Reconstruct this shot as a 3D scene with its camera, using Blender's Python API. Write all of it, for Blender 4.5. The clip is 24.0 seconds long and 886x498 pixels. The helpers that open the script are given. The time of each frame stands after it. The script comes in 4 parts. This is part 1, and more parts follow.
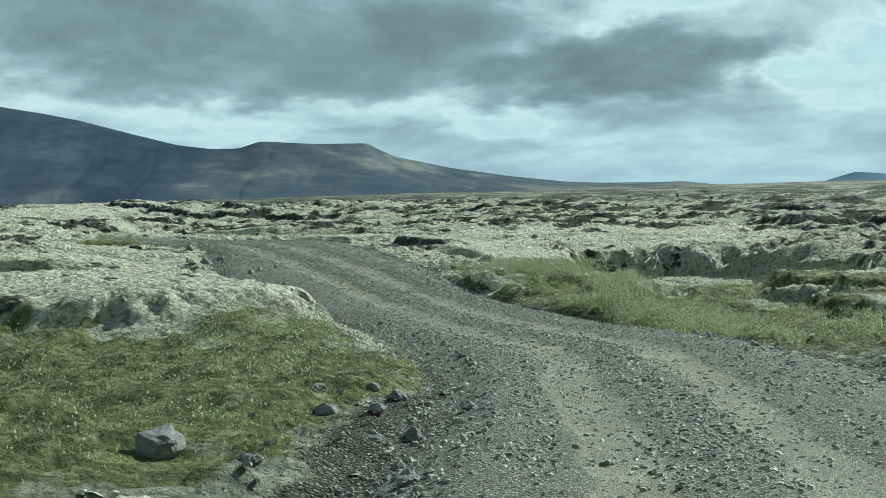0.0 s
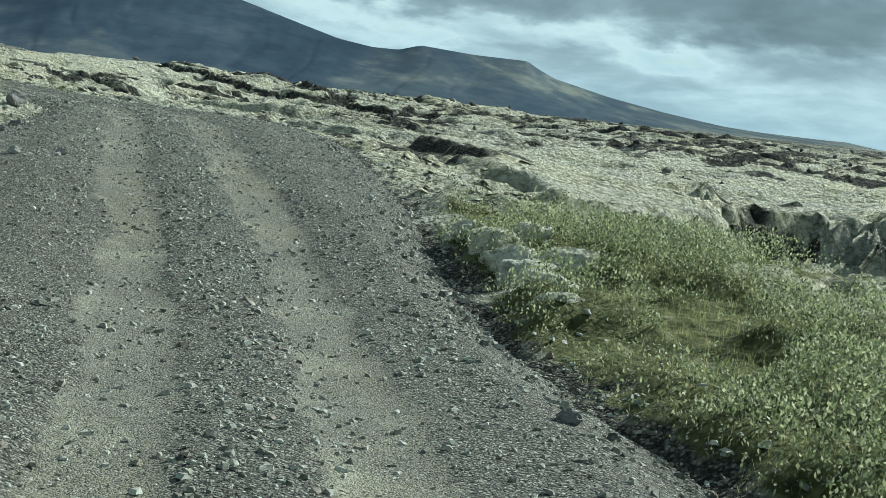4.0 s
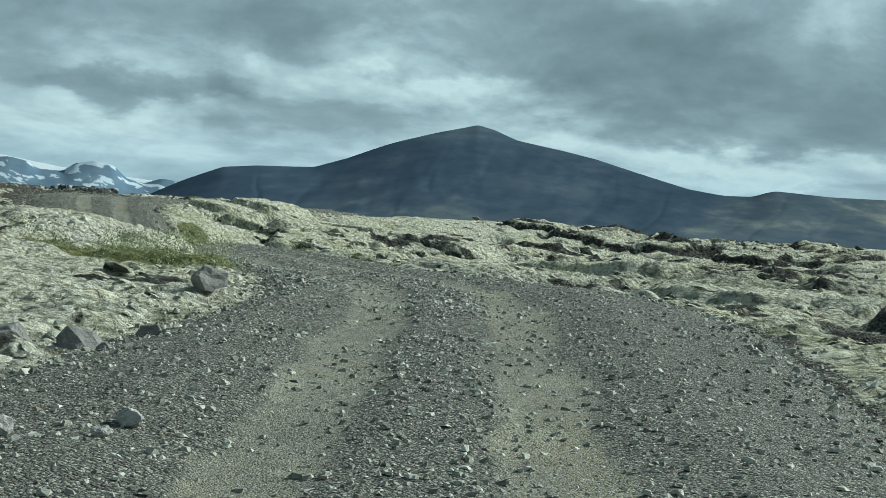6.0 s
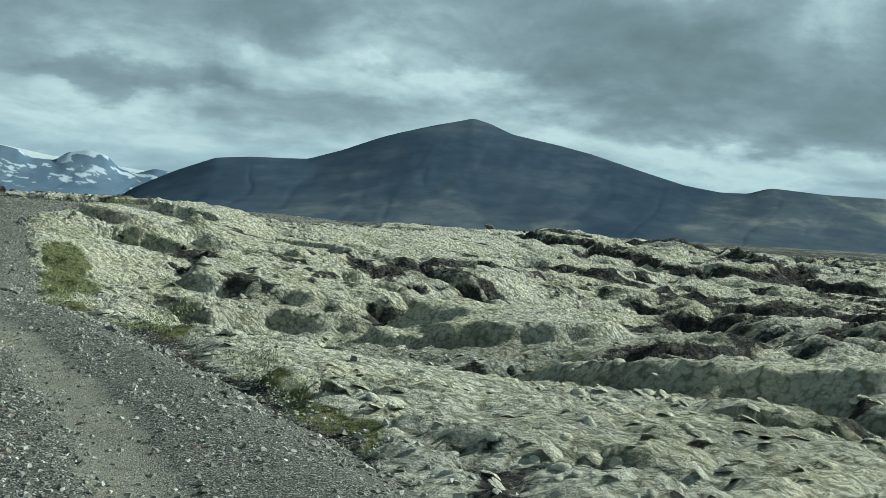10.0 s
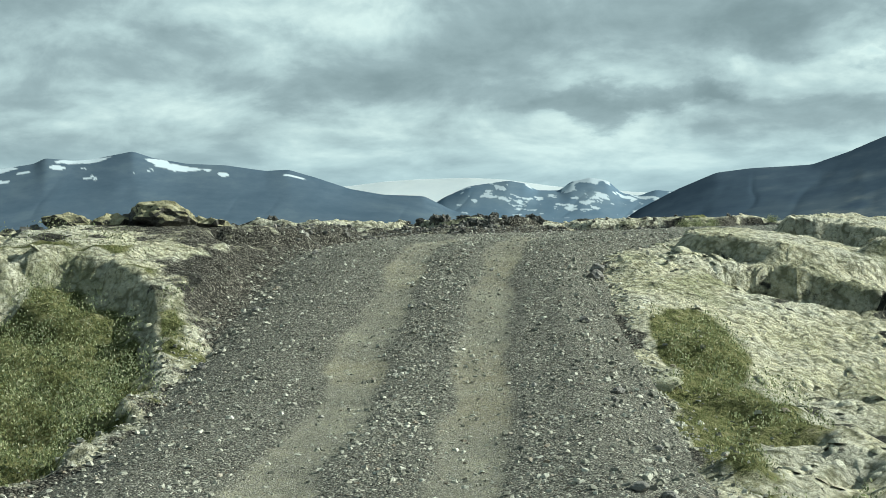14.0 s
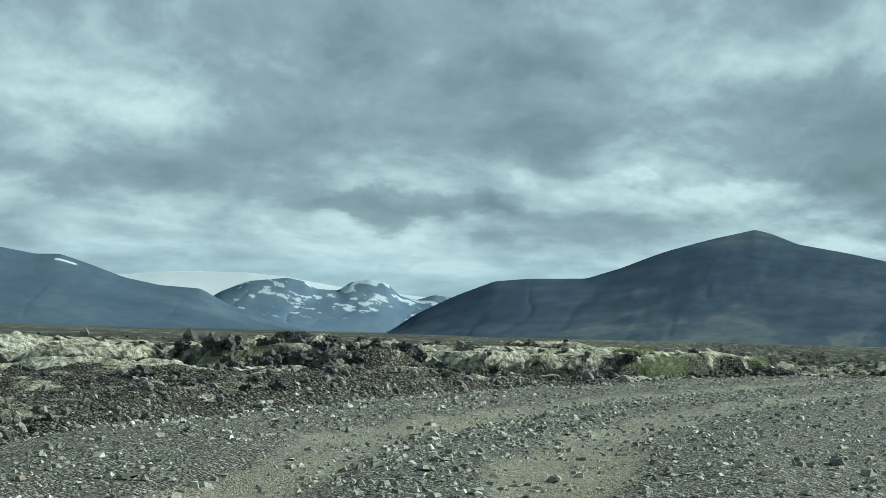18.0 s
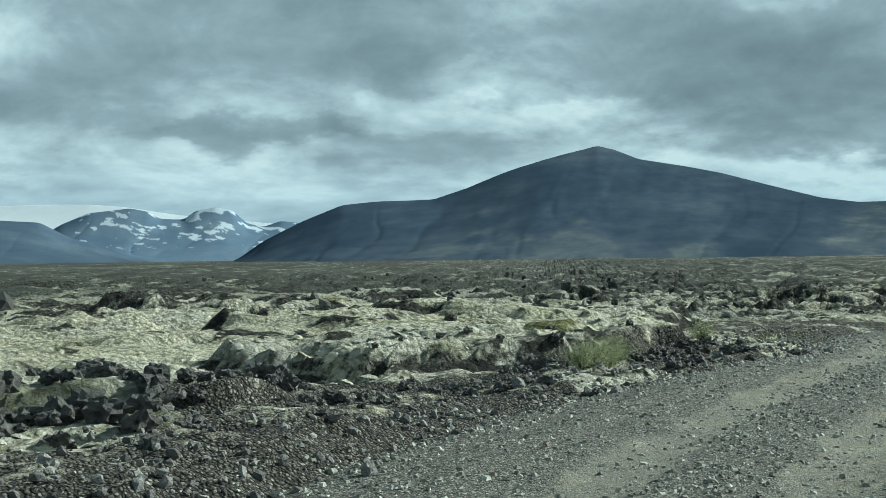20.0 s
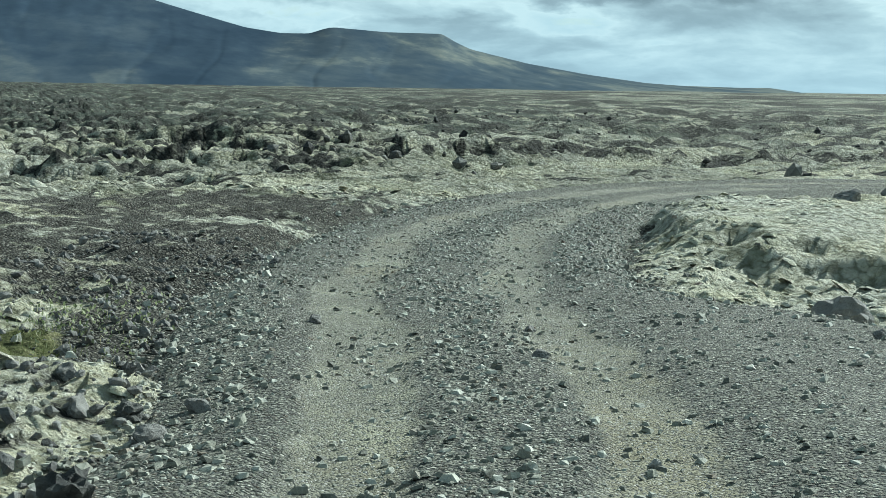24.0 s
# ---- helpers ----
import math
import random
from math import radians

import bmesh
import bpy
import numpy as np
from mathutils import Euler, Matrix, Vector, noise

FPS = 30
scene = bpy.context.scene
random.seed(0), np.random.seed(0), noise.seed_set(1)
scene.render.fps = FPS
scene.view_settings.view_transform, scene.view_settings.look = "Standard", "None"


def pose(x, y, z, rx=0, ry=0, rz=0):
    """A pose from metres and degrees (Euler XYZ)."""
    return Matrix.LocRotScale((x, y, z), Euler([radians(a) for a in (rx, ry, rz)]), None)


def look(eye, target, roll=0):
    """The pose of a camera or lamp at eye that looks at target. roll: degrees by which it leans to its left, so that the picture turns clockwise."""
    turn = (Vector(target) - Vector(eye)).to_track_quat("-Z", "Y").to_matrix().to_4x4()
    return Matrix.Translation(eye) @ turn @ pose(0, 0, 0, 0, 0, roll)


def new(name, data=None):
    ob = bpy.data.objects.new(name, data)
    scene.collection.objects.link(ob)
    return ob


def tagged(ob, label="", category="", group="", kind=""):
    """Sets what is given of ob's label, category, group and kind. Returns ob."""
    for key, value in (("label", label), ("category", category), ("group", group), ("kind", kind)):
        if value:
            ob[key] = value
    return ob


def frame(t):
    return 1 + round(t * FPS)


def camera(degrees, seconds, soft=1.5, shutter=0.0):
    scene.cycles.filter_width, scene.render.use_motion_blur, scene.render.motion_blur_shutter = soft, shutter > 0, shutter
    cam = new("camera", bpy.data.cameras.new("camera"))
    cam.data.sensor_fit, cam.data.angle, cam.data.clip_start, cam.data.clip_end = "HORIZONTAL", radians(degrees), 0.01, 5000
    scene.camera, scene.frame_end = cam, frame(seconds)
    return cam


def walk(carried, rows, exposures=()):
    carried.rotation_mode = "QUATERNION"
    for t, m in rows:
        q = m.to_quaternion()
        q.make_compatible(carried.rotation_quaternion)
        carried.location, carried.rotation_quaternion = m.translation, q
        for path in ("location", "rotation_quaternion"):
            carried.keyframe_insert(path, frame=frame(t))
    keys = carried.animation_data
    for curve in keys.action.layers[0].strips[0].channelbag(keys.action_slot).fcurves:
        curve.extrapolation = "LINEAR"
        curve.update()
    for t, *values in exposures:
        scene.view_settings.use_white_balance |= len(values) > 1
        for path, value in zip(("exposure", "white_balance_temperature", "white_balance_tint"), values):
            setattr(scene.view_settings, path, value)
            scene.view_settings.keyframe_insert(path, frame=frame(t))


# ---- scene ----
cam = camera(35.42, 24.0, soft=0.8)
PATH = [
    (0, 0.000, -0.000, 2.000, 87.686, 1.272, 2.444),
    (0.5, 0.135, 2.616, 1.885, 87.301, -0.686, 0.061),
    (1, 0.389, 5.394, 1.793, 86.827, -3.453, -1.424),
    (1.5, 0.770, 8.259, 1.732, 86.265, -5.791, -1.262),
    (3.5, 1.470, 22.252, 1.257, 84.405, -6.798, 6.384),
    (4, 1.093, 25.233, 1.006, 84.064, -6.318, 8.812),
    (4.5, 0.455, 28.306, 0.842, 84.799, -5.862, 12.499),
    (5, -0.369, 31.408, 0.786, 86.344, -4.981, 16.551),
    (5.5, -1.386, 34.493, 0.822, 87.843, -4.134, 20.197),
    (6, -2.470, 37.459, 0.944, 89.220, -3.218, 23.274),
    (6.5, -3.635, 40.317, 1.173, 90.340, -2.936, 25.819),
    (7, -4.677, 42.917, 1.352, 90.881, -3.077, 26.639),
    (7.5, -5.710, 45.529, 1.446, 89.388, -2.085, 26.275),
    (8, -6.683, 47.892, 1.613, 88.456, -2.395, 25.536),
    (8.5, -7.808, 50.497, 1.702, 88.647, -2.991, 24.396),
    (9, -8.885, 52.818, 1.885, 89.059, -3.216, 23.542),
    (9.5, -10.244, 55.166, 1.922, 89.069, -3.648, 22.711),
    (11.5, -16.550, 63.434, 1.772, 88.284, -4.685, 29.523),
    (12, -18.262, 65.272, 1.738, 88.626, -4.057, 34.312),
    (12.5, -20.125, 67.159, 1.738, 89.181, -2.713, 39.107),
    (13, -21.992, 69.013, 1.835, 89.709, -0.988, 42.311),
    (13.5, -23.851, 70.801, 1.891, 89.764, 0.362, 43.724),
    (14, -25.857, 72.651, 1.912, 89.180, 1.048, 43.575),
    (14.5, -27.839, 74.433, 1.825, 88.150, 1.214, 42.721),
    (15, -29.901, 76.232, 1.706, 86.449, 0.827, 41.067),
    (15.5, -31.920, 78.120, 1.530, 84.993, -0.140, 39.541),
    (16, -33.644, 79.915, 1.471, 86.062, 0.122, 39.136),
    (16.5, -35.496, 82.004, 1.536, 87.758, 0.307, 37.844),
    (17, -37.177, 83.952, 1.792, 91.337, 0.524, 36.582),
    (17.5, -38.780, 85.830, 2.172, 93.681, -1.051, 35.281),
    (19.5, -43.514, 91.591, 3.300, 91.429, -0.923, 31.456),
    (20, -44.380, 93.022, 3.463, 90.249, 0.300, 28.143),
    (20.5, -45.377, 95.035, 3.502, 89.052, 1.042, 24.650),
    (21, -46.214, 97.166, 3.467, 87.879, 1.357, 21.296),
    (21.5, -46.814, 99.211, 3.469, 86.966, 1.363, 18.129),
    (22, -47.345, 101.760, 3.447, 86.192, 1.119, 15.018),
    (22.5, -47.704, 104.006, 3.486, 85.744, 0.735, 11.950),
    (23, -47.982, 106.557, 3.504, 84.958, 0.141, 8.752),
    (23.5, -48.021, 108.545, 3.541, 83.503, -0.372, 5.890),
    (24, -48.019, 110.497, 3.555, 83.341, -1.277, 4.811),
]
walk(cam, [(r[0], pose(*r[1:])) for r in PATH],
     [(0.0, 0.36, 5800, -6), (5.0, 0.38, 5750, -6), (6.2, 0.17, 5750, -6), (7.2, 0.12, 5750, -6), (8.2, 0.25, 5750, -6), (9.5, 0.15, 5750, -6), (11.8, 0.48, 6250, -4), (14.5, 0.50, 6250, -4), (16.0, 0.66, 6450, -4), (17.5, 0.30, 5900, -6), (19.5, 0.28, 5750, -6), (21.0, 0.35, 5750, -6), (22.0, 0.45, 5750, -6), (24.0, 0.45, 5650, -6)])

# ---- sky, sun ----
SUN_YAW, SUN_HIGH = -36.0, 30.0  # degrees to the left of +y, and above the horizon


def node(tree, kind):
    return tree.nodes.new(kind)


def plug(tree, socket, value):
    if isinstance(value, bpy.types.NodeSocket):
        tree.links.new(value, socket)
    else:
        socket.default_value = value


def op(tree, what, a, b=0.0, c=0.0):
    n = tree.nodes.new("ShaderNodeMath")
    n.operation = what
    for s, v in zip(n.inputs, (a, b, c)):
        plug(tree, s, v)
    return n.outputs[0]


def noisy(tree, vector, scale, detail=4.0, rough=0.55, warp=0.0):
    n = tree.nodes.new("ShaderNodeTexNoise")
    plug(tree, n.inputs["Vector"], vector)
    n.inputs["Scale"].default_value, n.inputs["Detail"].default_value = scale, detail
    n.inputs["Roughness"].default_value, n.inputs["Distortion"].default_value = rough, warp
    return n.outputs["Fac"]


def ramp(tree, fac, stops):
    n = tree.nodes.new("ShaderNodeValToRGB")
    plug(tree, n.inputs[0], fac)
    while len(n.color_ramp.elements) < len(stops):
        n.color_ramp.elements.new(0.5)
    for e, (p, c) in zip(n.color_ramp.elements, stops):
        e.position = p
        e.color = (*c, 1) if isinstance(c, tuple) else (c, c, c, 1)
    return n.outputs[0]


def mixed(tree, fac, a, b):
    n = tree.nodes.new("ShaderNodeMix")
    n.data_type = "RGBA"
    plug(tree, n.inputs[0], fac)
    for s, v in ((n.inputs[6], a), (n.inputs[7], b)):
        plug(tree, s, (*v, 1) if isinstance(v, tuple) else v)
    return n.outputs[2]


# banks of cloud (+) and bright rifts (-): bearing to the left of +y, height, half width, half height in degrees, strength
CLOUDS = [(17.0, 8.3, 9.5, 2.4, 0.3), (36.0, 9.3, 9.0, 2.0, 0.16), (27.0, 5.8, 6.5, 0.8, -0.16), (37.0, 5.2, 4.5, 0.8, 0.22), (50.0, 6.8, 8.0, 1.6, 0.2), (10.5, 5.9, 11.0, 1.9, 0.24),
          (-5.0, 5.0, 6.0, 1.3, 0.38), (-5.5, 7.6, 6.0, 0.9, -0.2), (-15.5, 4.6, 3.6, 1.6, -0.3), (8.0, 3.3, 14.0, 0.6, -0.16), (27.0, 4.0, 12.0, 0.8, -0.1), (-1.0, 1.8, 6.0, 0.6, 0.12)]


def make_sky():
    world = bpy.data.worlds.new("sky")
    world.use_nodes = True
    scene.world = world
    t = world.node_tree
    t.nodes.clear()
    sky = node(t, "ShaderNodeTexSky")
    sky.sky_type, sky.sun_disc, sky.sun_elevation, sky.sun_rotation = "NISHITA", False, radians(SUN_HIGH), radians(-SUN_YAW)
    sky.air_density, sky.dust_density, sky.altitude = 1.0, 0.1, 300.0
    clear = node(t, "ShaderNodeBackground")
    plug(t, clear.inputs[0], sky.outputs[0])
    clear.inputs[1].default_value = 0.06
    way = node(t, "ShaderNodeTexCoord").outputs["Generated"]
    split = node(t, "ShaderNodeSeparateXYZ")
    plug(t, split.inputs[0], way)
    x, y, z = split.outputs

    def over(rise, wide=1.0):
        """The line of sight, flattened so that heaps crowd together towards the horizon."""
        up = op(t, "LOGARITHM", op(t, "ADD", op(t, "MAXIMUM", z, 0.0), 0.07 + rise), 2.71828)
        deck = node(t, "ShaderNodeCombineXYZ")
        plug(t, deck.inputs[0], op(t, "MULTIPLY", x, 5.0 * wide))
        plug(t, deck.inputs[1], op(t, "MULTIPLY", y, 5.0 * wide))
        plug(t, deck.inputs[2], op(t, "MULTIPLY", up, 1.9))
        return deck.outputs[0]

    broad = noisy(t, over(0.0, 0.7), 1.1, 7.0, 0.5, 0.3)
    puff = noisy(t, over(0.0), 2.3, 10.0, 0.57, 0.25)
    # banks and rifts, by bearing to the left of +y and height in degrees, frayed by the noise
    yaw = op(t, "MULTIPLY", op(t, "ARCTAN2", op(t, "MULTIPLY", x, -1.0), y), 57.2958)
    high = op(t, "MULTIPLY", op(t, "ARCSINE", z), 57.2958)
    yaw = op(t, "ADD", yaw, op(t, "MULTIPLY", op(t, "SUBTRACT", puff, 0.5), 12.0))
    high = op(t, "ADD", high, op(t, "MULTIPLY", op(t, "SUBTRACT", noisy(t, over(0.0), 3.1, 8.0, 0.55), 0.5), 4.0))
    thick = op(t, "ADD", op(t, "MULTIPLY", broad, 0.55), op(t, "MULTIPLY", puff, 0.45))
    thick = op(t, "ADD", op(t, "MULTIPLY", op(t, "SUBTRACT", thick, 0.5), 1.8), 0.5)
    for at, up, wide, tall, much in CLOUDS:
        u, v = op(t, "DIVIDE", op(t, "SUBTRACT", yaw, at), wide), op(t, "DIVIDE", op(t, "SUBTRACT", high, up), tall)
        d = op(t, "ADD", op(t, "MULTIPLY", u, u), op(t, "MULTIPLY", v, v))
        thick = op(t, "ADD", thick, op(t, "MULTIPLY", op(t, "EXPONENT", op(t, "MULTIPLY", op(t, "MULTIPLY", d, d), -0.9)), much))
    # the deck is thickened overhead, mostly out of view, to dim the sky's light
    thick = op(t, "ADD", thick, op(t, "MULTIPLY", op(t, "MAXIMUM", op(t, "SUBTRACT", z, 0.17), 0.0), 1.6))
    # heaps are lit from above and darker at the base
    crest_ = op(t, "SUBTRACT", puff, noisy(t, over(0.006), 2.3, 10.0, 0.57, 0.25))
    tone = op(t, "SUBTRACT", thick, op(t, "MULTIPLY", crest_, 0.9))
    cover = ramp(t, thick, [(0.1, 0.0), (0.24, 1.0)])
    grey = ramp(t, tone, [(0.16, (0.43, 0.53, 0.56)), (0.32, (0.54, 0.62, 0.625)), (0.45, (0.39, 0.47, 0.495)), (0.6, (0.265, 0.325, 0.355)), (0.78, (0.19, 0.24, 0.265)), (1.0, (0.14, 0.18, 0.2))])
    low = ramp(t, z, [(0.0, 1.0), (0.07, 0.0)])
    grey = mixed(t, op(t, "MULTIPLY", low, 0.6), grey, (0.36, 0.48, 0.55))
    cover = op(t, "MAXIMUM", cover, ramp(t, z, [(0.0, 0.8), (0.06, 0.0)]))
    cloud = node(t, "ShaderNodeBackground")
    plug(t, cloud.inputs[0], grey)
    cloud.inputs[1].default_value = 1.0
    mix = node(t, "ShaderNodeMixShader")
    plug(t, mix.inputs[0], cover)
    t.links.new(clear.outputs[0], mix.inputs[1])
    t.links.new(cloud.outputs[0], mix.inputs[2])
    out = node(t, "ShaderNodeOutputWorld")
    t.links.new(mix.outputs[0], out.inputs[0])


make_sky()
sun = new("sun", bpy.data.lights.new("sun", "SUN"))
sun.data.energy, sun.data.angle, sun.data.color = 5.2, radians(0.6), (1.0, 0.95, 0.86)
sun.matrix_world = look((-math.sin(radians(SUN_YAW)) * math.cos(radians(SUN_HIGH)), math.cos(radians(SUN_YAW)) * math.cos(radians(SUN_HIGH)),
                         math.sin(radians(SUN_HIGH))), (0, 0, 0))


# ---- materials ----
def material(name, rough=0.9):
    m = bpy.data.materials.new(name)
    m.use_nodes = True
    t = m.node_tree
    t.nodes.clear()
    shader, out = node(t, "ShaderNodeBsdfPrincipled"), node(t, "ShaderNodeOutputMaterial")
    t.links.new(shader.outputs[0], out.inputs[0])
    shader.inputs["Roughness"].default_value = rough
    shader.inputs["Specular IOR Level"].default_value = 0.3
    return m, t, shader


def place(t):
    return node(t, "ShaderNodeNewGeometry").outputs["Position"]


def bumped(t, shader, height, strength, depth):
    b = node(t, "ShaderNodeBump")
    b.inputs["Strength"].default_value, b.inputs["Distance"].default_value = strength, depth
    plug(t, b.inputs["Height"], height)
    t.links.new(b.outputs[0], shader.inputs["Normal"])


def mask(t, name):
    n = node(t, "ShaderNodeAttribute")
    n.attribute_name = name
    return n.outputs["Fac"]


def knobs(t, p, scale, smooth=0.35):
    n = node(t, "ShaderNodeTexVoronoi")
    n.feature = "SMOOTH_F1"
    n.inputs["Scale"].default_value, n.inputs["Smoothness"].default_value = scale, smooth
    plug(t, n.inputs["Vector"], p)
    return n.outputs["Distance"]


def pebbly(t, p, scale):
    """Packed stones: two random numbers for each, depth in the joints, and the height of its tilted face."""
    n = node(t, "ShaderNodeTexVoronoi")
    n.inputs["Scale"].default_value = scale
    plug(t, n.inputs["Vector"], p)
    away, lean, tilt = node(t, "ShaderNodeVectorMath"), node(t, "ShaderNodeVectorMath"), node(t, "ShaderNodeVectorMath")
    away.operation, lean.operation, tilt.operation = "SUBTRACT", "SUBTRACT", "DOT_PRODUCT"
    plug(t, away.inputs[0], p)
    plug(t, away.inputs[1], n.outputs["Position"])
    plug(t, lean.inputs[0], n.outputs["Color"])
    lean.inputs[1].default_value = (0.5, 0.5, 0.5)
    plug(t, tilt.inputs[0], away.outputs[0])
    plug(t, tilt.inputs[1], lean.outputs[0])
    own = node(t, "ShaderNodeSeparateColor")
    plug(t, own.inputs[0], n.outputs["Color"])
    gap = n.outputs["Distance"]
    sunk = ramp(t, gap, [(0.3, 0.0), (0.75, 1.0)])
    high = op(t, "SUBTRACT", op(t, "MULTIPLY", tilt.outputs["Value"], 1.15), op(t, "MULTIPLY", sunk, 0.7 / scale))
    return own.outputs[0], own.outputs[1], sunk, op(t, "ADD", high, op(t, "MULTIPLY", own.outputs[2], 0.08 / scale))


def bent(t, p, scale, amount):
    """A place shifted by noise, so that cells lose their even shape."""
    n = node(t, "ShaderNodeTexNoise")
    plug(t, n.inputs["Vector"], p)
    n.inputs["Scale"].default_value, n.inputs["Detail"].default_value = scale, 3.0
    v = node(t, "ShaderNodeVectorMath")
    v.operation = "MULTIPLY_ADD"
    plug(t, v.inputs[0], n.outputs["Color"])
    v.inputs[1].default_value = (amount, amount, amount)
    plug(t, v.inputs[2], p)
    return v.outputs[0]


def wool(t, p, q, broad, patch, fine, hair, dapple, worn=0.7):
    """Colours of woolly moss, from cream to olive, with shaded dents and lit tops painted in."""
    moss = ramp(t, op(t, "ADD", op(t, "MULTIPLY", broad, 0.45), op(t, "MULTIPLY", patch, 0.55)),
                [(0.36, (0.5, 0.5, 0.43)), (0.46, (0.62, 0.605, 0.49)), (0.55, (0.68, 0.64, 0.45)), (0.66, (0.52, 0.5, 0.29))])
    moss = mixed(t, ramp(t, hair, [(0.42, 0.0), (0.7, 0.5)]), moss, (0.7, 0.69, 0.6))
    # shade in the dents and light on the tops put into the colour
    moss = mixed(t, ramp(t, fine, [(0.34, 0.55), (0.48, 0.0)]), moss, (0.24, 0.24, 0.14))
    moss = mixed(t, ramp(t, dapple, [(0.34, 0.65), (0.45, 0.0)]), moss, (0.18, 0.18, 0.105))
    moss = mixed(t, ramp(t, dapple, [(0.5, 0.0), (0.62, 0.7)]), moss, (0.8, 0.79, 0.69))
    moss = mixed(t, ramp(t, noisy(t, q, 0.45, 7, 0.65), [(0.55, 0.0), (0.66, 0.6)]), moss, (0.23, 0.25, 0.11))
    # grey weathered stretches where the moss is worn
    moss = mixed(t, op(t, "MULTIPLY", ramp(t, noisy(t, q, 0.9, 8, 0.7), [(0.53, 0.0), (0.65, 1.0)]), worn), moss, (0.175, 0.18, 0.145))
    return moss


def make_ground():
    m, t, shader = material("moss_and_lava", 0.95)
    shader.inputs["Specular IOR Level"].default_value = 0.1
    p = place(t)
    q = bent(t, p, 1.3, 0.6)
    broad, patch, fine, hair = noisy(t, p, 0.07, 5, 0.6), noisy(t, p, 0.7, 6, 0.6), noisy(t, p, 5.0, 6, 0.6), noisy(t, p, 40.0, 5, 0.65)
    tuft, wad = knobs(t, bent(t, p, 5.0, 0.16), 8.0, 0.12), knobs(t, bent(t, p, 2.0, 0.4), 2.6, 0.2)
    dapple = noisy(t, bent(t, p, 6.0, 0.12), 15.0, 6, 0.7)
    moss = wool(t, p, q, broad, patch, fine, hair, dapple, op(t, "MULTIPLY", op(t, "ADD", op(t, "MINIMUM", mask(t, "thin"), 0.0), 1.0), 0.75))
    # creases between tufts darkened in the colour, for the deep shade there
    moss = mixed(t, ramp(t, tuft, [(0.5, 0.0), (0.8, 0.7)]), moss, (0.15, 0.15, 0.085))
    # far off the moss thins out over dark heathy lava
    thin = op(t, "MULTIPLY", mask(t, "thin"), ramp(t, noisy(t, p, 0.12, 11, 0.75), [(0.46, 1.0), (0.6, 0.2)]))
    thin = op(t, "MAXIMUM", op(t, "MINIMUM", thin, 0.95), 0.0)
    moss = mixed(t, thin, moss, (0.06, 0.072, 0.06))
    lava = ramp(t, noisy(t, p, 4.0, 9, 0.7), [(0.3, (0.014, 0.015, 0.014)), (0.5, (0.05, 0.05, 0.045)), (0.62, (0.13, 0.13, 0.105)), (0.72, (0.4, 0.4, 0.32))])
    turf = ramp(t, noisy(t, p, 3.2, 9, 0.75), [(0.34, (0.045, 0.05, 0.022)), (0.47, (0.12, 0.132, 0.052)), (0.57, (0.235, 0.235, 0.11)), (0.7, (0.42, 0.39, 0.26))])
    pick, other, sunk, facet = pebbly(t, bent(t, p, 20.0, 0.02), 30.0)
    soil = ramp(t, op(t, "ADD", op(t, "MULTIPLY", noisy(t, p, 16.0, 8, 0.75), 0.5), op(t, "MULTIPLY", pick, 0.5)), [(0.2, (0.03, 0.029, 0.026)), (0.48, (0.11, 0.106, 0.092)), (0.62, (0.2, 0.188, 0.155)), (0.8, (0.42, 0.405, 0.35))])
    # gaps in the grit darkened in the colour, as shade would
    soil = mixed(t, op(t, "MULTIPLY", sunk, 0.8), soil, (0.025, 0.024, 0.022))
    # open rock shows through the moss in ragged scabs
    scab = op(t, "ADD", mask(t, "lava"), op(t, "MULTIPLY", op(t, "SUBTRACT", noisy(t, q, 1.5, 9, 0.7), 0.5), 2.1))
    look_ = mixed(t, ramp(t, scab, [(0.42, 0.0), (0.6, 1.0)]), moss, lava)
    green = op(t, "ADD", mask(t, "turf"), op(t, "MULTIPLY", op(t, "SUBTRACT", patch, 0.5), 1.2))
    look_ = mixed(t, ramp(t, green, [(0.4, 0.0), (0.62, 1.0)]), look_, turf)
    grit = op(t, "ADD", mask(t, "bare"), op(t, "MULTIPLY", op(t, "SUBTRACT", noisy(t, p, 2.0, 7, 0.65), 0.5), 1.5))
    gritty = ramp(t, grit, [(0.42, 0.0), (0.6, 1.0)])
    look_ = mixed(t, gritty, look_, soil)
    t.links.new(look_, shader.inputs["Base Color"])
    relief = op(t, "ADD", op(t, "ADD", op(t, "MULTIPLY", tuft, -0.75), op(t, "MULTIPLY", wad, -1.3)), op(t, "ADD", op(t, "MULTIPLY", fine, 0.8), op(t, "MULTIPLY", dapple, 0.9)))
    relief = op(t, "MULTIPLY", op(t, "ADD", relief, op(t, "MULTIPLY", hair, 0.3)), op(t, "SUBTRACT", 1.0, op(t, "MULTIPLY", gritty, 0.7)))
    bumped(t, shader, op(t, "ADD", relief, op(t, "MULTIPLY", op(t, "MULTIPLY", facet, gritty), 11.0)), 1.0, 0.12)
    return m


